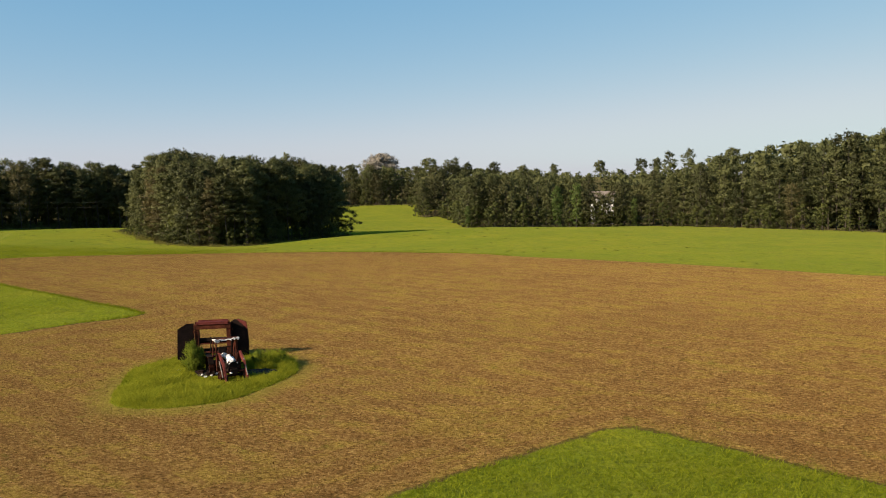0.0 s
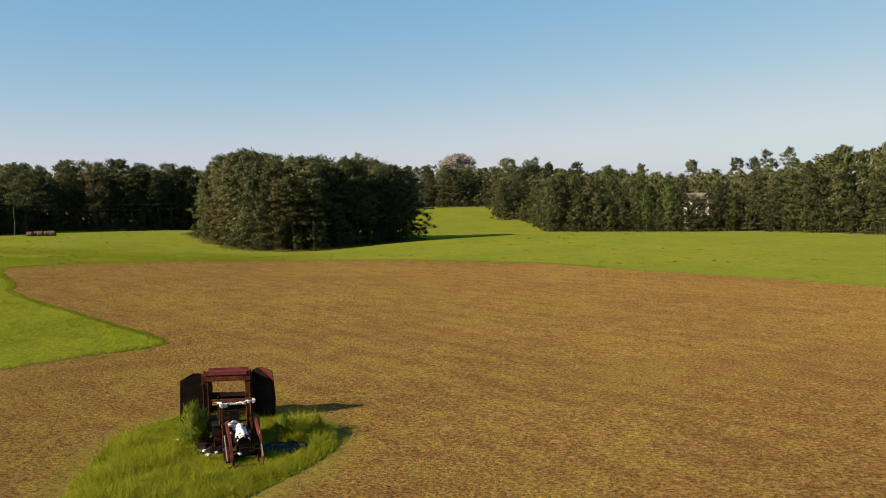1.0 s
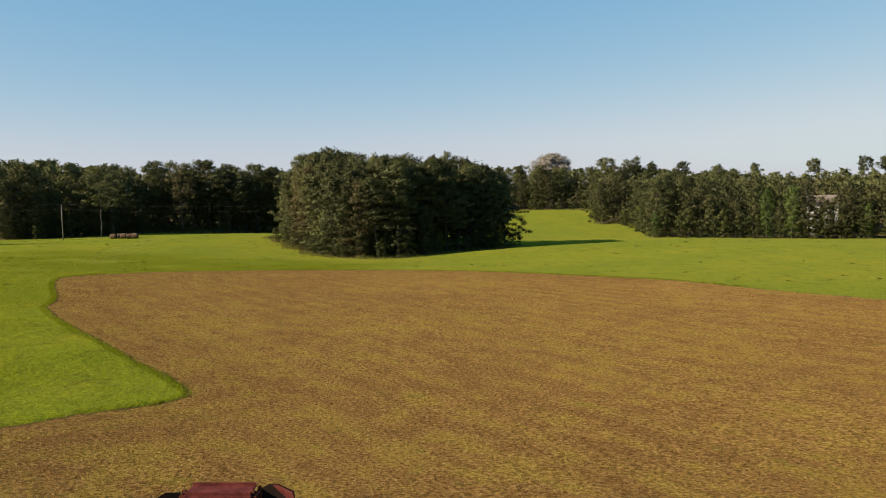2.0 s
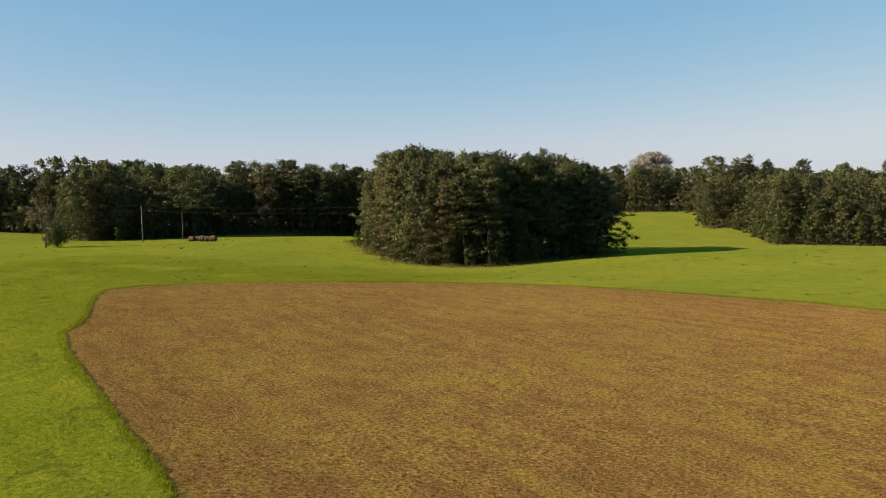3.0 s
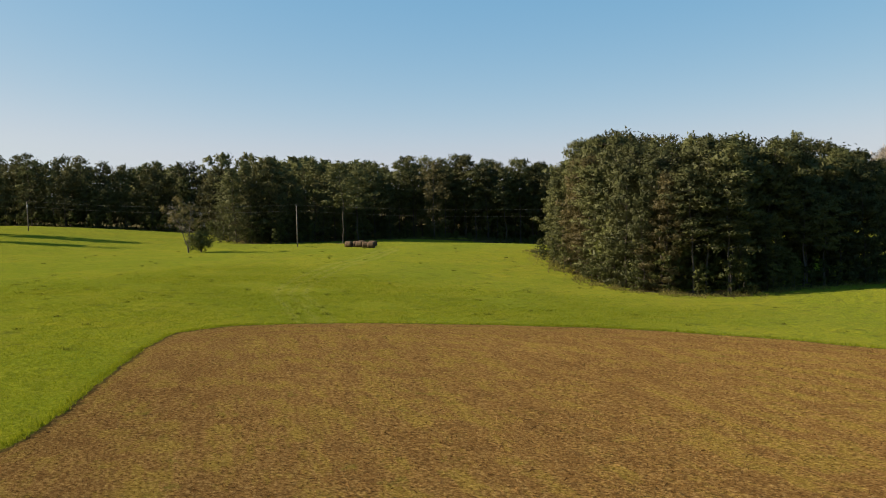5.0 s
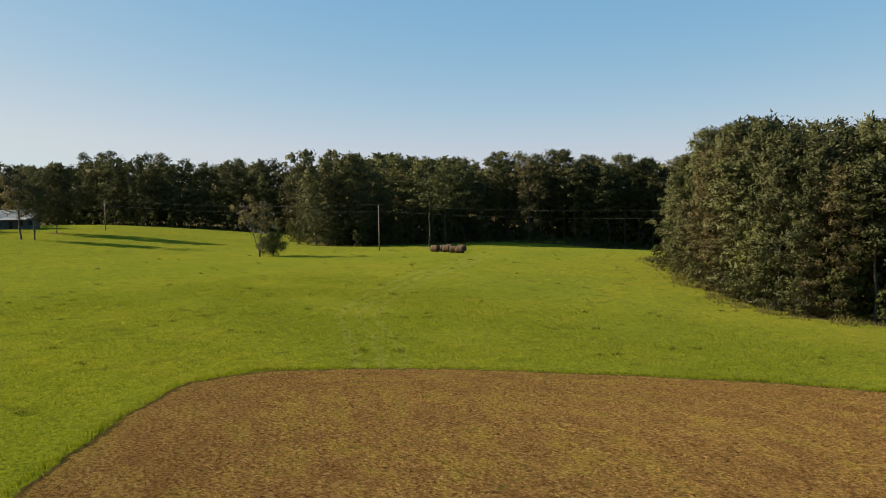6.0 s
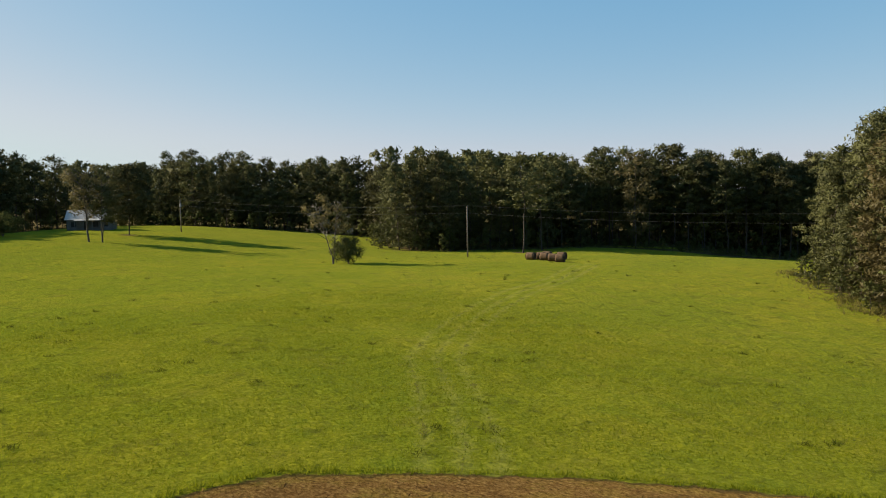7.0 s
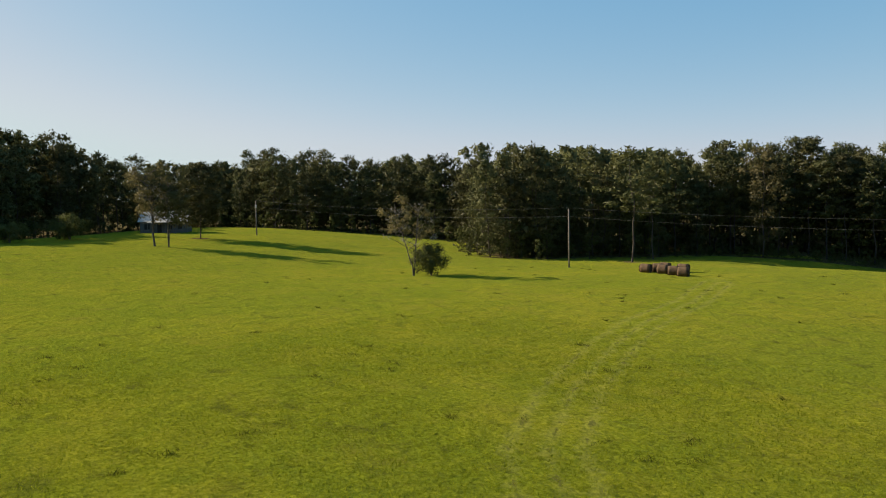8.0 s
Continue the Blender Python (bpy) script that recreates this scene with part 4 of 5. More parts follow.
def rod(bm, a, b, r1, r2=None, sides=10):
    a, b = Vector(a), Vector(b)
    m = Matrix.Translation((a + b) / 2) @ (b - a).to_track_quat("Z", "Y").to_matrix().to_4x4()
    bmesh.ops.create_cone(bm, cap_ends=True, segments=sides, radius1=r1, radius2=r1 if r2 is None else r2, depth=(b - a).length, matrix=m)
    return bm


def bar(bm, a, b, w, h, bevel=0.008):
    """A square beam from a to b."""
    a, b = Vector(a), Vector(b)
    m = Matrix.Translation((a + b) / 2) @ (b - a).to_track_quat("Z", "Y").to_matrix().to_4x4() @ Matrix.Diagonal((w, h, (b - a).length, 1))
    made = bmesh.ops.create_cube(bm, size=1, matrix=m)
    if bevel:
        bmesh.ops.bevel(bm, geom=list({e for v in made["verts"] for e in v.link_edges}), offset=bevel, segments=1, affect="EDGES")
    return bm


def plate(bm, outline, thick, m=None):
    """A flat plate: an outline in x and z, with thickness along y."""
    front = [bm.verts.new((x, 0, z)) for x, z in outline]
    face = bm.faces.new(front)
    made = bmesh.ops.extrude_face_region(bm, geom=[face])
    vs = [v for v in made["geom"] if isinstance(v, bmesh.types.BMVert)]
    bmesh.ops.translate(bm, vec=(0, thick, 0), verts=vs)
    bmesh.ops.recalc_face_normals(bm, faces=bm.faces)
    if m is not None:
        bmesh.ops.transform(bm, matrix=m, verts=bm.verts)
    return bm


def lumpy(bm, amount, scale, cuts=2):
    """Roughens a shape, as melted or sagging stuff is."""
    bmesh.ops.subdivide_edges(bm, edges=bm.edges, cuts=cuts, use_grid_fill=True)
    for v in bm.verts:
        v.co += noise.noise_vector(v.co * scale) * amount
    return bm


B = bmesh.new


# ---- the burnt round baler ----
def build_baler():
    ob = empty("round_baler")
    w, top = 2.25, 2.45
    for name, x in (("left_post", -w / 2 + 0.15), ("right_post", w / 2 - 0.15)):
        bm = box(B(), (0.27, 0.28, top - 0.35), (x, 0, (top - 0.35) / 2 + 0.12), bevel=0.02)
        box(bm, (0.05, 0.5, top - 0.7), (x * 1.10, 0.05, (top - 0.3) / 2), bevel=0.008)
        part(name, bm, M_RUST, ob)
    bm = box(B(), (w, 0.42, 0.34), (0, 0, top - 0.22), bevel=0.025)
    part("top_beam", bm, M_RUST, ob)
    bm = box(B(), (1.86, 0.62, 0.05), (0, 0.12, top + 0.01), bevel=0.01)
    box(bm, (1.90, 0.05, 0.10), (0, -0.17, top + 0.02), bevel=0.01)
    box(bm, (1.86, 0.05, 0.14), (0, 0.42, top + 0.04), bevel=0.01)
    box(bm, (1.94, 0.06, 0.07), (0, -0.235, top - 0.05), bevel=0.01)
    part("top_channel", bm, M_REDRUST, ob, "faded red steel channel")
    for x in (-0.99, 0.99):
        bm = rod(B(), (x - 0.05, -0.1, top + 0.03), (x + 0.05, -0.1, top + 0.03), 0.07)
        part("bearing", bm, M_RUST, ob)
    for name, z, h, y in (("cross_bar", 1.36, 0.20, 0.10), ("cross_bar", 1.12, 0.07, -0.05), ("cross_bar", 0.55, 0.12, 0.0), ("cross_bar", 1.25, 0.06, 0.75)):
        part(name, box(B(), (w - 0.55, 0.10, h), (0, y, z), bevel=0.012), M_CHAR if h > 0.15 else M_RUST, ob)
    # chamber behind the frame: side sheets, rollers, rear gate rails
    for x in (-0.98, 0.98):
        bm = plate(B(), [(0.1, 0.45), (0.1, 2.2), (0.5, 2.42), (0.95, 2.1), (1.15, 1.4), (1.0, 0.7), (0.6, 0.4)], 0.03, pose(x, 0.1, 0, 0, 0, 90))
        part("side_sheet", bm, M_RUST, ob)
    for y, z in ((0.35, 0.5), (0.75, 0.55), (1.0, 1.0)):
        part("roller", rod(B(), (-0.95, y, z), (0.95, y, z), 0.11, sides=14), M_CHAR, ob, smooth=True)
    for x in (-1.15, 1.15):
        wheel = part("wheel", rod(B(), (x - 0.09, 0.55, 0.33), (x + 0.09, 0.55, 0.33), 0.33, sides=18), M_CHAR, ob)
        part("hub", rod(B(), (x - 0.12, 0.55, 0.33), (x + 0.12, 0.55, 0.33), 0.11), M_RUST, wheel)
    # shields swung open on both sides, with clipped upper corners
    out = [(0, 0.10), (0, 2.42), (-0.42, 2.45), (-0.98, 2.14), (-1.06, 0.35), (-0.95, 0.10)]
    door = part("side_shield", plate(B(), out, 0.04, pose(-w / 2 - 0.02, 0.0, 0, 0, 0, 14)), M_CHAR, ob, "sooty, shade-darkened sheet-metal shield swung open")
    for z in (0.6, 1.9):
        part("hinge", box(B(), (0.10, 0.06, 0.14), (-w / 2 - 0.02, -0.03, z), bevel=0.01), M_RUST, door)
    part("stiffener", box(B(), (0.06, 0.06, 1.7), (-w / 2 - 0.5, -0.06, 1.15), (0, 0, 14), bevel=0.008), M_CHAR, door)
    # sooty steel also carries the frame's shadow on this shield
    out = [(0, 0.05), (0, 2.40), (0.22, 2.52), (0.50, 2.55), (0.98, 2.36), (1.04, 1.85), (1.10, 1.0), (1.04, 0.05)]
    door = part("side_shield", plate(B(), out, 0.04, pose(w / 2 - 0.04, 0.40, 0, 0, 0, -8)), M_CHAR, ob, "sooty, shade-darkened sheet-metal shield swung open")
    # a redder plate paints the corner that the sun still reaches
    out = [(0.36, 2.52), (0.50, 2.54), (0.97, 2.35), (1.04, 1.86), (0.86, 2.08), (0.62, 2.30)]
    part("sunlit_corner", plate(B(), out, 0.012, pose(w / 2 - 0.045, 0.368, 0, 0, 0, -8)), M_REDRUST, door, "rusty upper corner with sunlight put into its colour")
    for z in (0.6, 1.9):
        part("hinge", box(B(), (0.10, 0.06, 0.14), (w / 2 + 0.02, 0.38, z), bevel=0.01), M_RUST, door)
    bm = bar(B(), (-0.45, -0.2, 0.45), (0, -1.3, 0.5), 0.10, 0.12)
    bar(bm, (0.45, -0.2, 0.45), (0, -1.3, 0.5), 0.10, 0.12)
    part("drawbar", bm, M_RUST, ob)
    ob.matrix_world = pose(-14.6, 48.5, land_at(-14.6, 48.5) - 0.05, 0, 0, 9)
    tagged(ob, "burnt rusty round baler with side shields open", "baler")


build_baler()


# ---- the burnt tractor ----
def build_tractor():
    """Front end at y = 0, rear towards +y."""
    ob = empty("tractor")
    # chassis and engine
    bm = box(B(), (0.42, 2.3, 0.32), (0, 1.35, 0.62), bevel=0.03)
    part("chassis", bm, M_CHAR, ob)
    bm = lumpy(box(B(), (0.5, 0.95, 0.5), (0, 0.85, 0.92), bevel=0.04), 0.035, 4, 2)
    part("engine", bm, M_CHAR, ob, "charred engine block")
    bm = B()
    for x in (-0.30, 0.30):
        bar(bm, (x, 0.28, 0.55), (x, 0.30, 1.18), 0.05, 0.05)
    for z in (0.60, 0.85, 1.16):
        bar(bm, (-0.30, 0.28, z), (0.30, 0.28, z), 0.05, 0.04)
    grill = part("radiator_frame", bm, M_CHAR, ob)
    part("radiator", box(B(), (0.5, 0.10, 0.5), (0, 0.40, 0.88), bevel=0.01), M_CHAR, grill)
    # melted bonnet, sagged over the engine
    bm = B()
    bmesh.ops.create_grid(bm, x_segments=14, y_segments=18, size=0.5)
    for v in bm.verts:
        x, y = v.co.x, v.co.y
        wide = 0.52 + 0.12 * noise.noise((x * 2, y * 3, 1))
        sag = 0.18 * (2 * x) ** 2 + 0.10 * max(0, -y - 0.3)
        v.co = Vector((x * wide * 1.05 + 0.05 * noise.noise((y * 5, 2, 0)), 0.82 + y * 1.15, 1.30 - sag + 0.06 * noise.noise((x * 5, y * 5, 3)) + 0.05 * noise.noise((x * 13, y * 13, 5)) + 0.10 * y))
    bmesh.ops.delete(bm, geom=[f for f in bm.faces if noise.noise(f.calc_center_median() * 3.2 + Vector((3, 1, 0))) > 0.20], context="FACES")
    made = bmesh.ops.solidify(bm, geom=bm.faces[:], thickness=0.02)
    part("bonnet", bm, M_MELT, ob, "melted white resin bonnet", smooth=True)
    for x, y, z, s in ((-0.28, 1.62, 1.25, 0.16), (-0.12, 1.75, 1.32, 0.12), (-0.36, 1.3, 1.02, 0.09), (-0.22, 0.05, 0.62, 0.07), (0.12, 1.58, 1.22, 0.10)):
        bm = lumpy(box(B(), (s * 2.0, s * 1.6, s * 0.7), (x, y, z), (8, 12, 30)), s * 0.5, 7, 2)
        part("resin_lump", bm, M_MELT, ob, "lump of melted white resin", smooth=True)
    # cab
    x0, x1, yf, yb, zt = -0.68, 0.68, 1.62, 2.78, 2.18
    bm = box(B(), (1.42, 0.42, 0.05), (0, 1.76, zt), (1.5, 0, 0), bevel=0.015)
    roof = part("cab_roof", lumpy(bm, 0.02, 2.5, 1), M_RUST, ob)
    bm = B()
    box(bm, (0.62, 0.06, 0.030), (-0.36, 1.53, zt + 0.02), (0, 2, 3))
    box(bm, (0.70, 0.05, 0.028), (0.36, 1.54, zt + 0.02), (0, -2, -2))
    box(bm, (0.10, 0.36, 0.045), (-0.70, 1.68, zt + 0.03), (0, 0, 12))
    box(bm, (0.09, 0.28, 0.05), (0.71, 1.64, zt + 0.03), (0, 0, -10))
    for x, wd, drop in ((-0.66, 0.10, 0.17), (-0.50, 0.16, 0.12), (-0.30, 0.07, 0.07), (-0.05, 0.10, 0.05), (0.22, 0.06, 0.08), (0.48, 0.12, 0.07), (0.68, 0.07, 0.13)):
        box(bm, (wd, 0.03, drop), (x, 1.50, zt + 0.02 - drop / 2), (0, 30 * x, 0))
    bmesh.ops.subdivide_edges(bm, edges=bm.edges, cuts=6, use_grid_fill=True)
    for v in bm.verts:
        v.co += noise.noise_vector(v.co * Vector((5, 9, 9))) * 0.05 + noise.noise_vector(v.co * 17) * 0.03
    part("roof_trim", bm, M_MELT, roof, "melted white roof edge", smooth=True)
    for name, a, b in (("cab_post", (-0.62, yf, 0.95), (x0 + 0.06, yf, zt - 0.03)), ("cab_post", (0.62, yf, 0.95), (x1 - 0.06, yf, zt - 0.03)),
                       ("cab_post", (-0.66, yb, 0.85), (x0 + 0.06, yb, zt - 0.03)), ("cab_post", (0.66, yb, 0.85), (x1 - 0.06, yb, zt - 0.03)),
                       ("cab_post", (-0.70, 2.15, 0.75), (x0 + 0.02, 2.12, zt - 0.03)), ("cab_post", (0.70, 2.15, 0.75), (x1 - 0.02, 2.12, zt - 0.03))):
        part(name, bar(B(), a, b, 0.075, 0.065), M_RUST if a[1] < 2.5 else M_CHAR, ob)
    bm = bar(B(), (-0.66, yb, 1.45), (0.66, yb, 1.45), 0.05, 0.06)
    bar(bm, (-0.66, yb, 0.95), (0.66, yb, 0.95), 0.06, 0.08)
    part("rear_cab_rail", bm, M_CHAR, ob)
    part("cab_floor", box(B(), (1.25, 1.15, 0.05), (0, 2.2, 0.72), bevel=0.01), M_CHAR, ob)
    bm = box(B(), (0.55, 0.06, 0.45), (0, 1.62, 1.02), bevel=0.02)
    part("firewall", bm, M_CHAR, ob)
    seat = part("seat_frame", box(B(), (0.48, 0.45, 0.08), (0, 2.4, 1.0), bevel=0.02), M_CHAR, ob)
    part("seat_back", box(B(), (0.46, 0.06, 0.5), (0, 2.62, 1.25), (-10, 0, 0), bevel=0.02), M_CHAR, seat)
    col = part("steering_column", rod(B(), (0, 1.7, 0.95), (0, 1.92, 1.38), 0.03), M_CHAR, ob)
    bm = B()
    for k in range(16):
        a, b = 2 * math.pi * k / 16, 2 * math.pi * (k + 1) / 16
        rod(bm, (0.19 * math.cos(a), 1.93 - 0.08 * math.sin(a), 1.39 + 0.17 * math.sin(a)), (0.19 * math.cos(b), 1.93 - 0.08 * math.sin(b), 1.39 + 0.17 * math.sin(b)), 0.014, sides=5)
    part("steering_wheel", bm, M_CHAR, col)
    for x in (-0.85, 0.85):
        bm = box(B(), (0.34, 1.0, 0.04), (x, 2.55, 1.12), bevel=0.01)
        box(bm, (0.34, 0.04, 0.45), (x, 2.06, 0.92), (-18, 0, 0), bevel=0.01)
        part("mudguard", bm, M_CHAR, ob)
    part("exhaust_pipe", rod(B(), (0.34, 1.35, 1.0), (0.36, 1.36, 2.0), 0.035), M_RUST, ob)
    # wheels, tyres burnt off
    for x, y, r, w in ((-0.80, 2.55, 0.52, 0.30), (0.80, 2.55, 0.52, 0.30), (-0.66, 0.62, 0.30, 0.20), (0.66, 0.62, 0.30, 0.20)):
        bm = B()
        n = 20
        for k in range(n):
            a, b = 2 * math.pi * k / n, 2 * math.pi * (k + 1) / n
            bar(bm, (x, y + r * math.cos(a), r + r * math.sin(a)), (x, y + r * math.cos(b), r + r * math.sin(b)), w, 0.05, 0)
        wheel = part("wheel_rim", bm, M_RUST, ob)
        part("wheel_disc", rod(B(), (x - 0.03, y, r), (x + 0.03, y, r), r * 0.9, sides=20), M_CHAR, wheel)
        part("hub", rod(B(), (x - 0.08, y, r), (x + 0.08, y, r), r * 0.3), M_RUST, wheel)
    part("front_axle", bar(B(), (-0.64, 0.62, 0.32), (0.64, 0.62, 0.32), 0.12, 0.12), M_CHAR, ob)
    part("rear_axle", rod(B(), (-0.8, 2.55, 0.52), (0.8, 2.55, 0.52), 0.12), M_CHAR, ob)
    # front loader
    for x in (-0.62, 0.62):
        s = 1 if x > 0 else -1
        part("loader_upright", bar(B(), (x, 1.42, 0.45), (x, 1.40, 1.42), 0.16, 0.20, 0.015), M_RUST, ob)
        bm = plate(B(), [(-0.06, 1.46), (0.10, 1.50), (0.95, 1.12), (1.55, 0.18), (1.42, 0.12), (0.82, 0.92), (-0.06, 1.30)], 0.10, pose(x + 0.05, 1.42, 0, 0, 0, -90))
        arm = part("loader_arm", bm, M_REDRUST, ob, "faded red loader arm")
        part("pivot", rod(B(), (x - 0.1, 1.38, 1.40), (x + 0.1, 1.38, 1.40), 0.05), M_CHAR, arm)
        part("lift_cylinder", rod(B(), (x, 1.38, 0.7), (x, 0.62, 0.98), 0.04), M_CHAR, arm)
        part("tilt_cylinder", rod(B(), (x + s * 0.10, 0.62, 1.22), (x + s * 0.10, -0.02, 0.42), 0.032), M_POLE, arm, "bare pale metal ram")
    part("loader_cross_tube", rod(B(), (-0.62, 0.30, 0.62), (0.62, 0.30, 0.62), 0.055), M_RUST, ob)
    bm = bar(B(), (-0.72, -0.12, 0.16), (0.72, -0.12, 0.16), 0.08, 0.10)
    for x in (-0.5, 0.5):
        bar(bm, (x, -0.12, 0.16), (x, -0.10, 0.55), 0.07, 0.06)
    part("quick_hitch", bm, M_CHAR, ob)
    m = pose(-11.75, 42.85, land_at(-12.4, 44.2) - 0.04, 0, 0, 28) @ Matrix.Diagonal((0.96, 1.2, 1.0, 1))
    ob.matrix_world = m
    tagged(ob, "burnt-out rusty tractor with front loader and melted trim", "tractor")


build_tractor()

# ash, scraps and a painted shadow patch beside the wreck
def scrap(x, y, size, seed, material, name, label):
    bm = lumpy(box(B(), size, (0, 0, size[2] / 2), (0, 0, seed * 40)), min(size) * 0.6 + 0.015, 5, 2)
    ob = empty(name)
    part("sheet", bm, material, ob)
    ob.matrix_world = pose(x, y, land_at(x, y) + 0.10)
    tagged(ob, label, "scrap")


for k, (x, y, sx, sy) in enumerate(((-13.75, 43.9, 0.17, 0.12), (-13.5, 44.2, 0.12, 0.10), (-14.1, 44.4, 0.12, 0.10), (-15.8, 45.5, 0.22, 0.16), (-13.3, 44.6, 0.12, 0.14), (-12.5, 45.6, 0.3, 0.14))):
    scrap(x, y, (sx, sy, 0.07), k, M_MELT, "resin_scrap", "scrap of melted white resin in the grass")
def bent_rod(x, y, run, rise, turn, r1):
    """A bent, burnt length of pipe lying in the ash."""
    ob = empty("bent_pipe")
    bm = B()
    pts = [Vector((0, 0, 0.06)), Vector((run * 0.35, 0.05, 0.05 + rise * 0.8)), Vector((run * 0.7, -0.04, 0.08 + rise)), Vector((run, 0.06, 0.05))]
    for a, b in zip(pts, pts[1:]):
        rod(bm, a, b, r1, sides=7)
    part("pipe", bm, M_CHAR, ob)
    part("flange", rod(B(), pts[0] - Vector((0.03, 0, 0)), pts[0] + Vector((0.03, 0, 0)), r1 * 2.2, sides=9), M_RUST, ob)
    ob.matrix_world = pose(x, y, land_at(x, y) + 0.04, 0, 0, turn)
    tagged(ob, "bent burnt pipe lying in ash beside the tractor", "pipe", "burnt pipes in the ash")


for x, y, run, rise, turn, r1 in ((-14.2, 45.3, 1.1, 0.25, 20, 0.03), (-13.9, 44.7, 0.8, 0.4, 75, 0.025), (-14.5, 45.8, 0.9, 0.15, -35, 0.035), (-13.4, 45.6, 0.7, 0.5, 120, 0.03), (-13.2, 44.9, 0.6, 0.3, -70, 0.022)):
    bent_rod(x, y, run, rise, turn, r1)
for k, (x, y, sx, sy, sz) in enumerate(((-13.9, 45.6, 0.55, 0.38, 0.30), (-13.35, 45.2, 0.42, 0.5, 0.34), (-14.35, 44.9, 0.5, 0.3, 0.16), (-13.6, 44.4, 0.36, 0.28, 0.14))):
    scrap(x, y, (sx, sy, sz), 11 + k, M_CHAR, "burnt_scrap", "lump of burnt machine parts in the ash")


def ash_shade_bed(x, y, rx, ry, label):
    """A heaped, uneven bed in ash colours, for ash and for painted shadow."""
    bm = B()
    bmesh.ops.create_grid(bm, x_segments=22, y_segments=16, size=1.0)
    for v in bm.verts:
        r = min(1.0, v.co.length)
        wob = 1 + 0.25 * noise.noise(v.co * 2.3 + Vector((x, y, 0)))
        px, py = v.co.x * rx * wob, v.co.y * ry * wob
        v.co = Vector((px, py, (1 - r * r) * (0.13 + 0.16 * noise.noise((px * 4, py * 4, x))) - (0.06 if r == 1.0 else 0.0) + land_at(x + px, y + py) - land_at(x, y)))
    ob = new("ash_shade_bed", bpy.data.meshes.new("ash_shade_bed"))
    bm.to_mesh(ob.data)
    bm.free()
    ob.data.materials.append(M_ASH_SHADE)
    ob.matrix_world = pose(x, y, land_at(x, y))
    tagged(ob, label, "ash", kind="stuff")


ash_shade_bed(-13.7, 45.0, 1.2, 1.1, "sooty bed of ash beside the burnt tractor")
# this dark bed stands in for the tractor's cast shadow
ash_shade_bed(-10.9, 45.0, 1.4, 1.0, "dark patch laid in place of the tractor's shadow")

# feathery weed beside the cab
def weed(x, y, h, seed, label):
    rng = np.random.default_rng(seed)
    ob = empty("weed_bush")
    stems, cs = [], []
    for k in range(20):
        a, r = rng.random() * 6.283, rng.random() ** 0.6
        tip = np.array((math.cos(a) * r * 0.52 * h / 1.6, math.sin(a) * r * 0.52 * h / 1.6, h * (1.0 - 0.5 * r * r) * (0.75 + 0.3 * rng.random())))
        stems.append(tube([tip * np.array((0.3, 0.3, 0)), tip * np.array((0.6, 0.6, 0.5)), tip], [0.02, 0.014, 0.006], 4))
        cs += [tip * s for s in (1.0, 0.78, 0.55, 0.33)]
    child("stems", mesh_from("stems", *join(stems), M_WEED, True), ob)
    child("foliage", leaf_mesh("foliage", sprays(rng, cs, [0.19] * len(cs), 48, 0.15, 1.4, 1.4, 0.10, 1.0, 0), M_WEED), ob)
    ob.matrix_world = pose(x, y, land_at(x, y))
    tagged(ob, label, "weed")


weed(-14.85, 45.2, 1.75, 1, "tall feathery green weed beside the tractor cab")
weed(-14.55, 45.5, 1.35, 2, "feathery green weed beside the burnt tractor")
for k, (x, y, h) in enumerate(((-11.4, 46.7, 0.8), (-10.0, 47.0, 0.6))):
    weed(x, y, h, 5 + k, "rank green weed in the shield's shadow")


# ---- hay bales ----
def bale_model():
    ob = empty("hay_bale")
    bm = rod(B(), (-0.72, 0, 0), (0.72, 0, 0), 0.66, sides=28)
    bmesh.ops.bevel(bm, geom=[e for e in bm.edges if len(e.link_faces) == 2 and e.calc_face_angle() > 1], offset=0.09, segments=2, affect="EDGES")
    bmesh.ops.subdivide_edges(bm, edges=[e for e in bm.edges if e.calc_length() > 0.5], cuts=5)
    for v in bm.verts:
        v.co += noise.noise_vector(v.co * 3) * 0.035
        v.co.z = v.co.z * 0.96 + 0.60
        v.co.z = max(v.co.z, -0.02)
    part("roll", bm, M_HAY, ob, smooth=True)
    # ends in a darker hay, their shade put into the colour
    for x in (-0.735, 0.735):
        bm = B()
        for k in range(4):
            r = 0.56 - 0.13 * k
            for q in range(18):
                a, b = 2 * math.pi * q / 18, 2 * math.pi * (q + 1) / 18
                bar(bm, (x, r * math.cos(a), 0.6 + r * math.sin(a) * 0.96), (x, r * math.cos(b), 0.6 + r * math.sin(b) * 0.96), 0.05, 0.10, 0)
        part("rolled_end", bm, M_HAYEND_SHADE, ob, "coiled hay end with shade in its colour")
    return tagged(ob, "weathered brown round hay bale on the pasture", "hay bale", "hay bales in the pasture")


first = bale_model()
BALES = ((-119.3, 201.7, 22), (-121.6, 202.9, 26), (-124.3, 204.3, 18), (-127.2, 204.4, 12), (-126.6, 206.3, 28), (-127.2, 208.9, 20), (-123.4, 207.8, 16))
for k, (x, y, a) in enumerate(BALES):
    m = pose(x, y, land_at(x, y) - 0.04, 0, 0, a)
    if k == 0:
        first.matrix_world = m
    else:
        copy_thing(first, m)


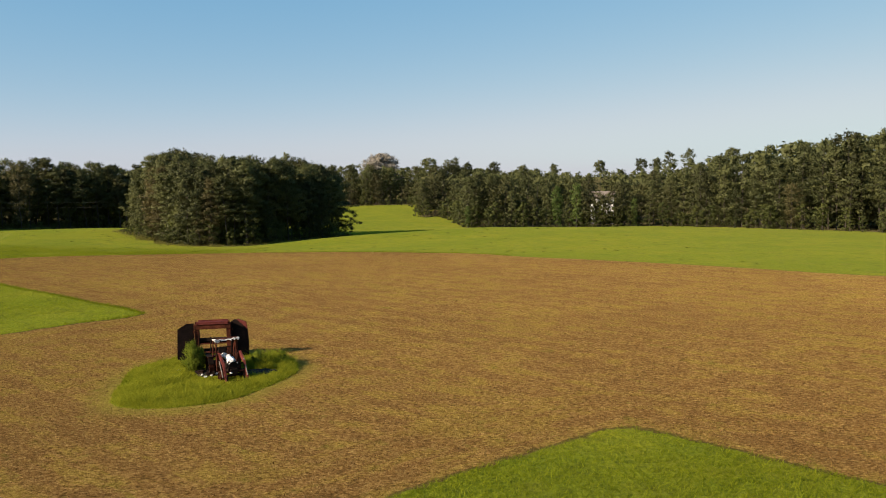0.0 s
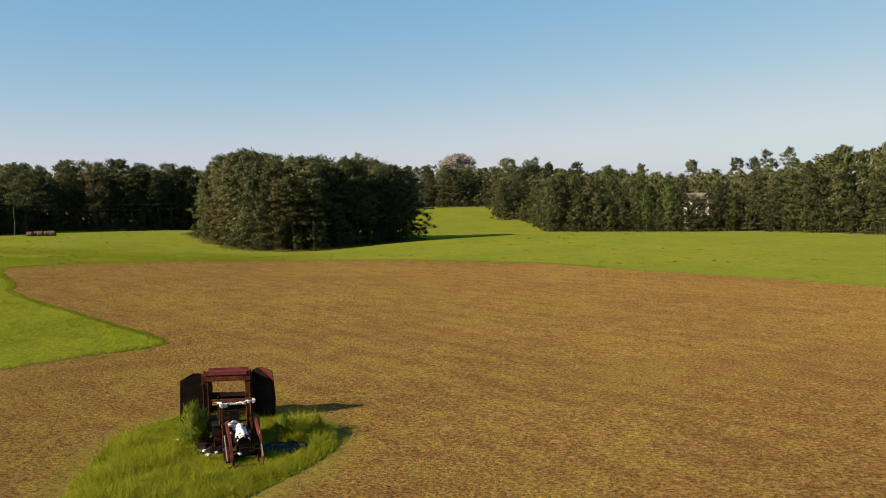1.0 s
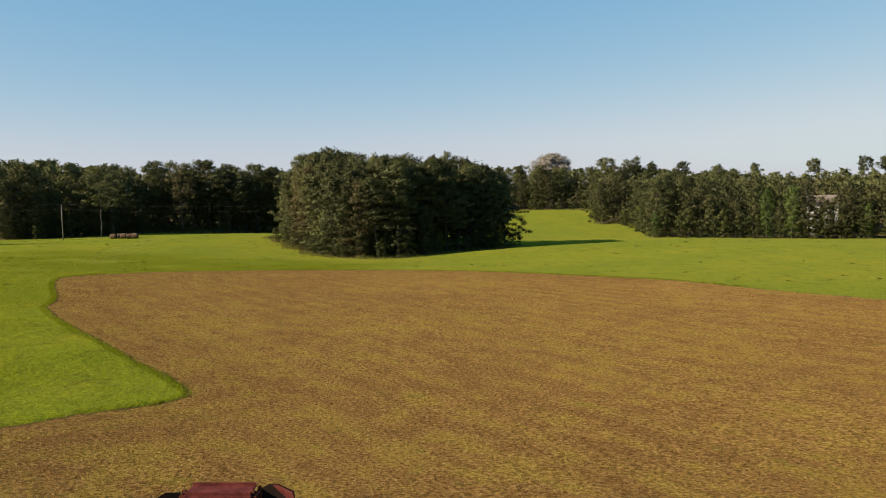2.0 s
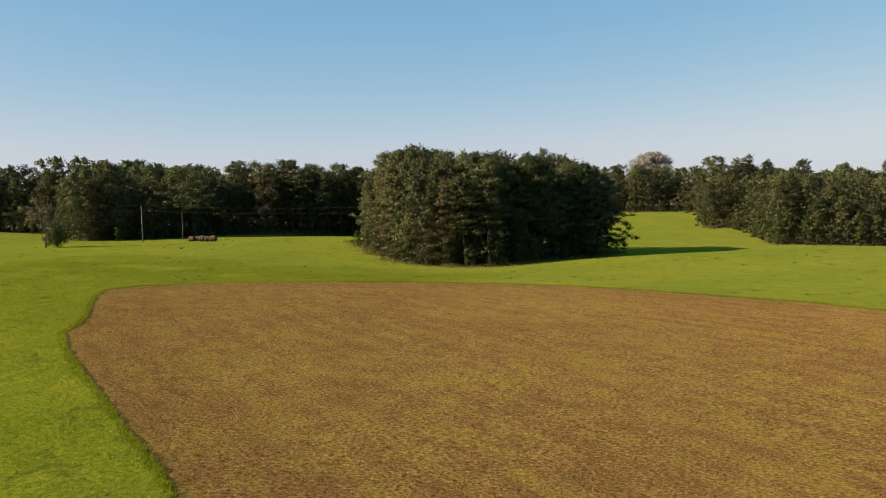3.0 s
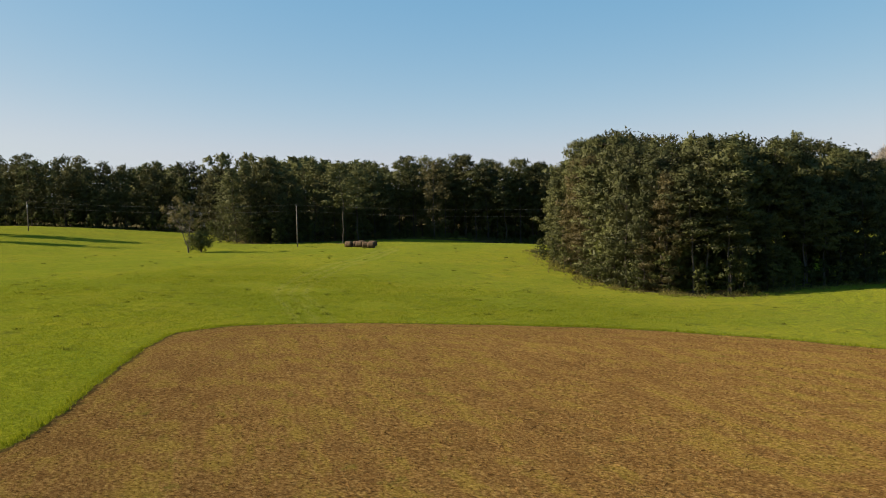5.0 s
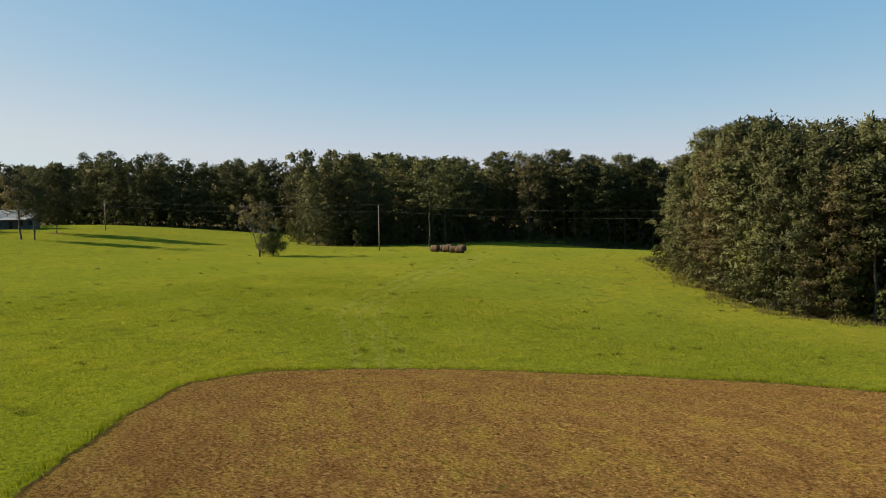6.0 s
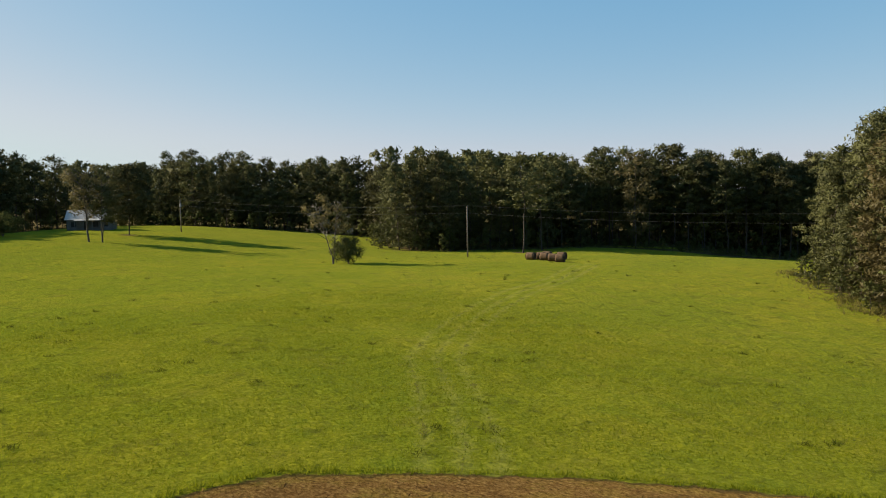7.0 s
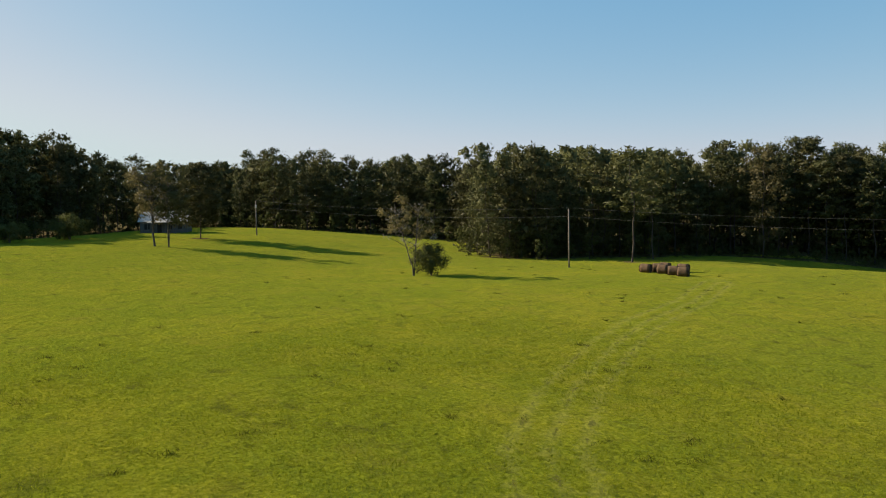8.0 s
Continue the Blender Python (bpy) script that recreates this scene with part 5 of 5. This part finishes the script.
# ---- power line ----
def power_pole(x, y, h, box_on=False):
    ob = empty("power_pole", pose(x, y, land_at(x, y)))
    part("shaft", rod(B(), (0, 0, -0.5), (0, 0, h), 0.14, 0.09, 12), M_POLE, ob, smooth=True)
    part("insulator", rod(B(), (0, 0, h), (0, 0, h + 0.22), 0.05, 0.04), M_SIDING, ob, "pale ceramic insulator")
    part("bracket", rod(B(), (0, 0, h - 1.15), (0.16, -0.08, h - 1.15), 0.03), M_WIRE, ob)
    if box_on:
        part("transformer", rod(B(), (0.28, -0.1, h - 1.45), (0.28, -0.1, h - 0.75), 0.20, sides=14), M_TIN, ob, "grey metal transformer can")
    return tagged(ob, "weathered wooden power pole standing in the pasture", "power pole", "poles of the power line"), land_at(x, y) + h


POLES = ((-299, 172, 8.2), (-218.5, 188.8, 7.4), (-143.2, 206.2, 9.2), (-66, 223, 9.2), (12, 241, 9.0))
tops = []
for k, (x, y, h) in enumerate(POLES):
    if k in (1, 2, 3):
        power_pole(x, y, h, k == 1)
    tops.append(Vector((x, y, land_at(x, y) + h)))
for k in (1, 2):
    for drop in (-0.2, 1.15):
        a, b = tops[k] - Vector((0, 0, drop)), tops[k + 1] - Vector((0, 0, drop))
        pts = [np.array(a.lerp(b, t)) - np.array((0, 0, 1.0 * 4 * t * (1 - t))) for t in np.linspace(0, 1, 25)]
        ob = new("power_cable", mesh_from("power_cable", *tube(pts, [0.012] * 25, 5), M_WIRE, True))
        tagged(ob, "thin sagging power cable between wooden poles", "cable", "cables of the power line")


# ---- houses ----
def wall_with_openings(bm, width, height, thick, openings):
    """A wall in x and z with real holes; openings are (x, z, w, h)."""
    xs = sorted({-width / 2, width / 2, *[o[0] - o[2] / 2 for o in openings], *[o[0] + o[2] / 2 for o in openings]})
    zs = sorted({0.0, height, *[o[1] for o in openings], *[o[1] + o[3] for o in openings]})
    for a, b in zip(xs, xs[1:]):
        for c, d in zip(zs, zs[1:]):
            mx, mz = (a + b) / 2, (c + d) / 2
            if any(abs(mx - o[0]) < o[2] / 2 and o[1] < mz < o[1] + o[3] for o in openings):
                continue
            box(bm, (b - a, thick, d - c), (mx, 0, mz))
    bmesh.ops.remove_doubles(bm, verts=bm.verts, dist=0.001)
    return bm


def gable_house(name, label, m, w, d, h, rise, m_wall, m_roof, openings, porch=0.0, over=0.5, base=0.0):
    """A long house, its ridge along x, its front at -y."""
    ob = empty(name, m)
    part("front_wall", wall_with_openings(B(), w, h, 0.18, openings), m_wall, ob).matrix_local = pose(0, -d / 2, 0)
    part("back_wall", box(B(), (w, 0.18, h), (0, d / 2, h / 2)), m_wall, ob)
    for x in (-w / 2, w / 2):
        bm = plate(B(), [(-d / 2, 0), (d / 2, 0), (d / 2, h), (0, h + rise), (-d / 2, h)], 0.18, pose(x - 0.09, 0, 0, 0, 0, 90) @ pose(0, -0.18, 0))
        part("end_wall", bm, m_wall, ob)
    # added block under a house that is lifted to fit the camera's view
    if base:
        part("lifting_block", box(B(), (w - 0.1, d - 0.1, base), (0, 0, -base / 2 - 0.004)), M_SIDING, ob, "pale block lifting the house to fit the camera's view")
    slope = math.degrees(math.atan2(rise, d / 2))
    ln = math.hypot(d / 2, rise) + over
    for s in (-1, 1):
        bm = box(B(), (w + 2 * over, ln, 0.08))
        roof = part("roof_slope", bm, m_roof, ob)
        roof.matrix_local = pose(0, s * (d / 4 + over * 0.42), h + rise / 2 - over * 0.22 + 0.10, -s * slope)
    for x, z, ow, oh in openings:
        win = part("door" if z < 0.1 else "window", box(B(), (ow, 0.05, oh), (x, -d / 2 + 0.05, z + oh / 2)), M_DARK, ob, "dark glass in shade")
        bm = B()
        for fx in (-ow / 2, ow / 2):
            box(bm, (0.08, 0.06, oh + 0.1), (x + fx, -d / 2 - 0.11, z + oh / 2))
        box(bm, (ow + 0.16, 0.06, 0.08), (x, -d / 2 - 0.11, z + oh))
        part("frame", bm, M_SIDING, win)
    if porch:
        bm = box(B(), (w * 0.62, porch, 0.08))
        part("porch_roof", bm, m_roof, ob).matrix_local = pose(0, -d / 2 - porch / 2, h - 0.1, 8)
        for k in range(4):
            x = -w * 0.29 + w * 0.58 * k / 3
            part("porch_post", box(B(), (0.12, 0.12, h - 0.35), (x, -d / 2 - porch + 0.15, (h - 0.35) / 2)), M_SIDING, ob)
        part("porch_floor", box(B(), (w * 0.62, porch, 0.2), (0, -d / 2 - porch / 2, 0.0)), m_wall, ob)
    return tagged(ob, label, "house")


gable_house("cottage", "low pale house with a tin roof among trees", pose(-234.8, 174.8, land_at(-234.8, 174.8) - 0.1, 0, 0, 60), 9.6, 7, 2.7, 1.9, M_SIDING, M_TIN,
            ((-3.4, 0.9, 1.2, 1.2), (-0.8, 0.0, 1.0, 2.05), (1.3, 0.9, 1.2, 1.2), (3.5, 0.9, 1.0, 1.2)), porch=2.4)
# farmhouse lifted 1.9 m off the land to fit the camera's view
gable_house("farmhouse", "white farmhouse with a weathered brown roof among trees", pose(HOUSE.x, HOUSE.y, land_at(HOUSE.x, HOUSE.y) + 1.9, 0, 0, -12), 7.6, 7, 7.0, 2.0, M_WHITE, M_SHINGLE,
            ((-2.4, 0.9, 1.0, 1.5), (0, 0.0, 1.1, 2.1), (2.4, 0.9, 1.0, 1.5), (-2.4, 4.6, 1.0, 1.5), (0, 4.6, 1.0, 1.5), (2.4, 4.6, 1.0, 1.5)), porch=2.0, base=2.2)


# ---- grass, straw and weeds: joined, past counting ----
def blades(rng, xy, height, width, lean, per=1):
    """Single pointed blades, each a slim triangle, standing on the ground."""
    xy = np.repeat(xy, per, 0) + rng.normal(size=(len(xy) * per, 2)) * 0.05
    k = len(xy)
    z = land(xy[:, 0], xy[:, 1])
    base = np.c_[xy, z]
    a = rng.random(k) * 2 * np.pi
    side = np.c_[np.cos(a), np.sin(a), np.zeros(k)] * (width * (0.6 + 0.8 * rng.random(k)))[:, None]
    h = (height * (0.5 + 0.8 * rng.random(k)))[:, None] if np.ndim(height) == 0 else (height * (0.5 + 0.8 * rng.random(k)))[:, None]
    tip = base + np.c_[rng.normal(size=(k, 2)) * lean, np.ones(k)] * h
    v = np.stack((base - side, base + side, tip), 1).reshape(-1, 3)
    return v, np.arange(3 * k).reshape(-1, 3)


def scatter(rng, x0, x1, y0, y1, density):
    k = int((x1 - x0) * (y1 - y0) * density)
    return np.c_[rng.uniform(x0, x1, k), rng.uniform(y0, y1, k)]


def far_enough(p, lo=None, hi=None):
    d = mown_depth(p[:, 0], p[:, 1])
    keep = np.ones(len(p), bool)
    if lo is not None:
        keep &= d > lo
    if hi is not None:
        keep &= d < hi
    return p[keep], d[keep]


def build_grass():
    rng = np.random.default_rng(8)
    chunks = []
    for x0, x1, y0, y1, dens, h, w in ((-20, 30, 8, 38, 130, 0.16, 0.014), (-88, -22, 44, 116, 44, 0.13, 0.016), (-118, -34, 104, 165, 40, 0.13, 0.018)):
        p, d = far_enough(scatter(rng, x0, x1, y0, y1, dens), hi=0.0)
        cx, cy, rx, ry = ISLAND
        p = p[np.hypot((p[:, 0] - cx) / rx, (p[:, 1] - cy) / ry) > 1.4]
        # thinning out towards the sides of each stretch
        mx, my = min(14, (x1 - x0) / 3), min(14, (y1 - y0) / 3)
        near = np.minimum(np.minimum(p[:, 0] - x0, x1 - p[:, 0]) / mx, np.minimum(p[:, 1] - y0, y1 - p[:, 1]) / my)
        p = p[rng.random(len(p)) < np.clip(near, 0, 1)]
        chunks.append(blades(rng, p, h, w, 0.9))
    # ranker fringe along the edge of the cut
    p, d = far_enough(scatter(rng, -78, 10, 42, 142, 55), lo=-0.5, hi=0.0)
    chunks.append(blades(rng, p, 0.22, 0.02, 0.5, 2))
    tagged(new("pasture_grass", mesh_from("pasture_grass", *join(chunks), M_BLADE)), "yellow-green pasture grass on the rolling field", "grass", kind="stuff")
    # uncut tall grass round the wreck
    cx, cy, rx, ry = ISLAND
    p, d = far_enough(scatter(rng, cx - 7.5, cx + 7.5, cy - 8, cy + 8, 900), hi=-0.08)
    # no blades on the ash nor on the painted shadow patch
    ash = np.minimum(np.hypot((p[:, 0] + 13.7) / 1.2, (p[:, 1] - 45.0) / 1.1), np.hypot((p[:, 0] + 10.9) / 1.3, (p[:, 1] - 45.0) / 0.95))
    keep = ash > 0.9
    p, d = p[keep], d[keep]
    trampled = np.clip(np.hypot((p[:, 0] + 12.9) / 1.5, (p[:, 1] - 44.6) / 2.2) - 0.7, 0.25, 1)
    trampled = np.minimum(trampled, np.clip(np.hypot((p[:, 0] + 15.2) / 2.4, (p[:, 1] - 47.3) / 1.6) - 0.6, 0.3, 1))
    clump = np.array([noise.noise((a * 0.9, b * 0.9, 4.0)) + 0.7 * noise.noise((a * 2.6, b * 2.6, 9.0)) for a, b in p])
    h = 0.10 + trampled * 0.30 * np.clip(-d / 1.3, 0, 1) * np.clip(0.75 + 0.9 * clump, 0.12, 1.7) + trampled * 0.05 * (np.sin(p[:, 0] * 1.3) * np.sin(p[:, 1] * 1.7) + np.sin(p[:, 0] * 3.7 + p[:, 1] * 1.9) * np.sin(p[:, 1] * 4.1))
    h = h + 0.5 * np.exp(-((p[:, 0] + 10.5) / 1.5) ** 2 - ((p[:, 1] - 46.8) / 0.9) ** 2)
    tagged(new("tall_grass", mesh_from("tall_grass", *blades(rng, p, np.maximum(h, 0.06), 0.018, 0.62), M_TALL)), "tall uncut green grass round the wreck", "grass", kind="stuff")
    # cut straw lying on the stubble
    chunks = []
    for x0, x1, y0, y1, dens, size in ((-34, 34, 24, 62, 44, 0.10), (-62, 40, 62, 112, 20, 0.12), (-74, 0, 112, 140, 16, 0.13)):
        p, d = far_enough(scatter(rng, x0, x1, y0, y1, dens), lo=0.15)
        k = len(p)
        a = rng.random(k) * 6.283
        along_v = np.c_[np.cos(a), np.sin(a), rng.normal(size=k) * 0.25] * (size * (0.4 + rng.random(k)))[:, None]
        across = np.c_[-np.sin(a), np.cos(a), rng.normal(size=k) * 0.5] * (size * 0.12 * (0.5 + rng.random(k)))[:, None]
        base = np.c_[p, land(p[:, 0], p[:, 1]) + 0.02 + 0.05 * rng.random(k)]
        v = np.stack((base - along_v - across, base - along_v * 0.6 + across, base + along_v), 1).reshape(-1, 3)
        chunks.append((v, np.arange(3 * k).reshape(-1, 3)))
    tagged(new("cut_straw", mesh_from("cut_straw", *join(chunks), M_STRAW)), "shredded brown straw on the mown stubble", "straw", kind="stuff")
    # rank weeds and dry grass round the grove's foot
    foot = np.array([(*(pt + Vector((-dr.y, dr.x)) * off),) for pt, dr in along(GROVE, 0.12) for off in rng.normal(size=2) * 0.9 + 0.5])
    foot = foot + rng.normal(size=foot.shape) * 0.35
    thick = np.array([noise.noise((a * 0.35, b * 0.35, 2.0)) for a, b in foot])
    foot, thick = foot[thick > -0.12], thick[thick > -0.12]
    tagged(new("rank_weeds", mesh_from("rank_weeds", *blades(rng, np.repeat(foot, 5, 0), np.repeat(0.35 + 0.9 * np.clip(thick, 0, 1), 5), 0.03, 0.6), M_RANK)), "pale rank weeds and dry grass at the grove's foot", "weeds", kind="stuff")
    # darker weed tufts here and there in the pasture
    p, d = far_enough(scatter(rng, -150, 40, 40, 215, 0.011), hi=-1.0)
    q = np.repeat(p, 36, 0) + rng.normal(size=(len(p) * 36, 2)) * np.repeat(0.12 + 0.3 * rng.random((len(p), 2)) ** 2, 36, 0)
    tagged(new("weed_tufts", mesh_from("weed_tufts", *blades(rng, q, 0.19, 0.02, 0.8), M_TUFT)), "dark weed tufts scattered in the pasture", "weeds", kind="stuff")


build_grass()
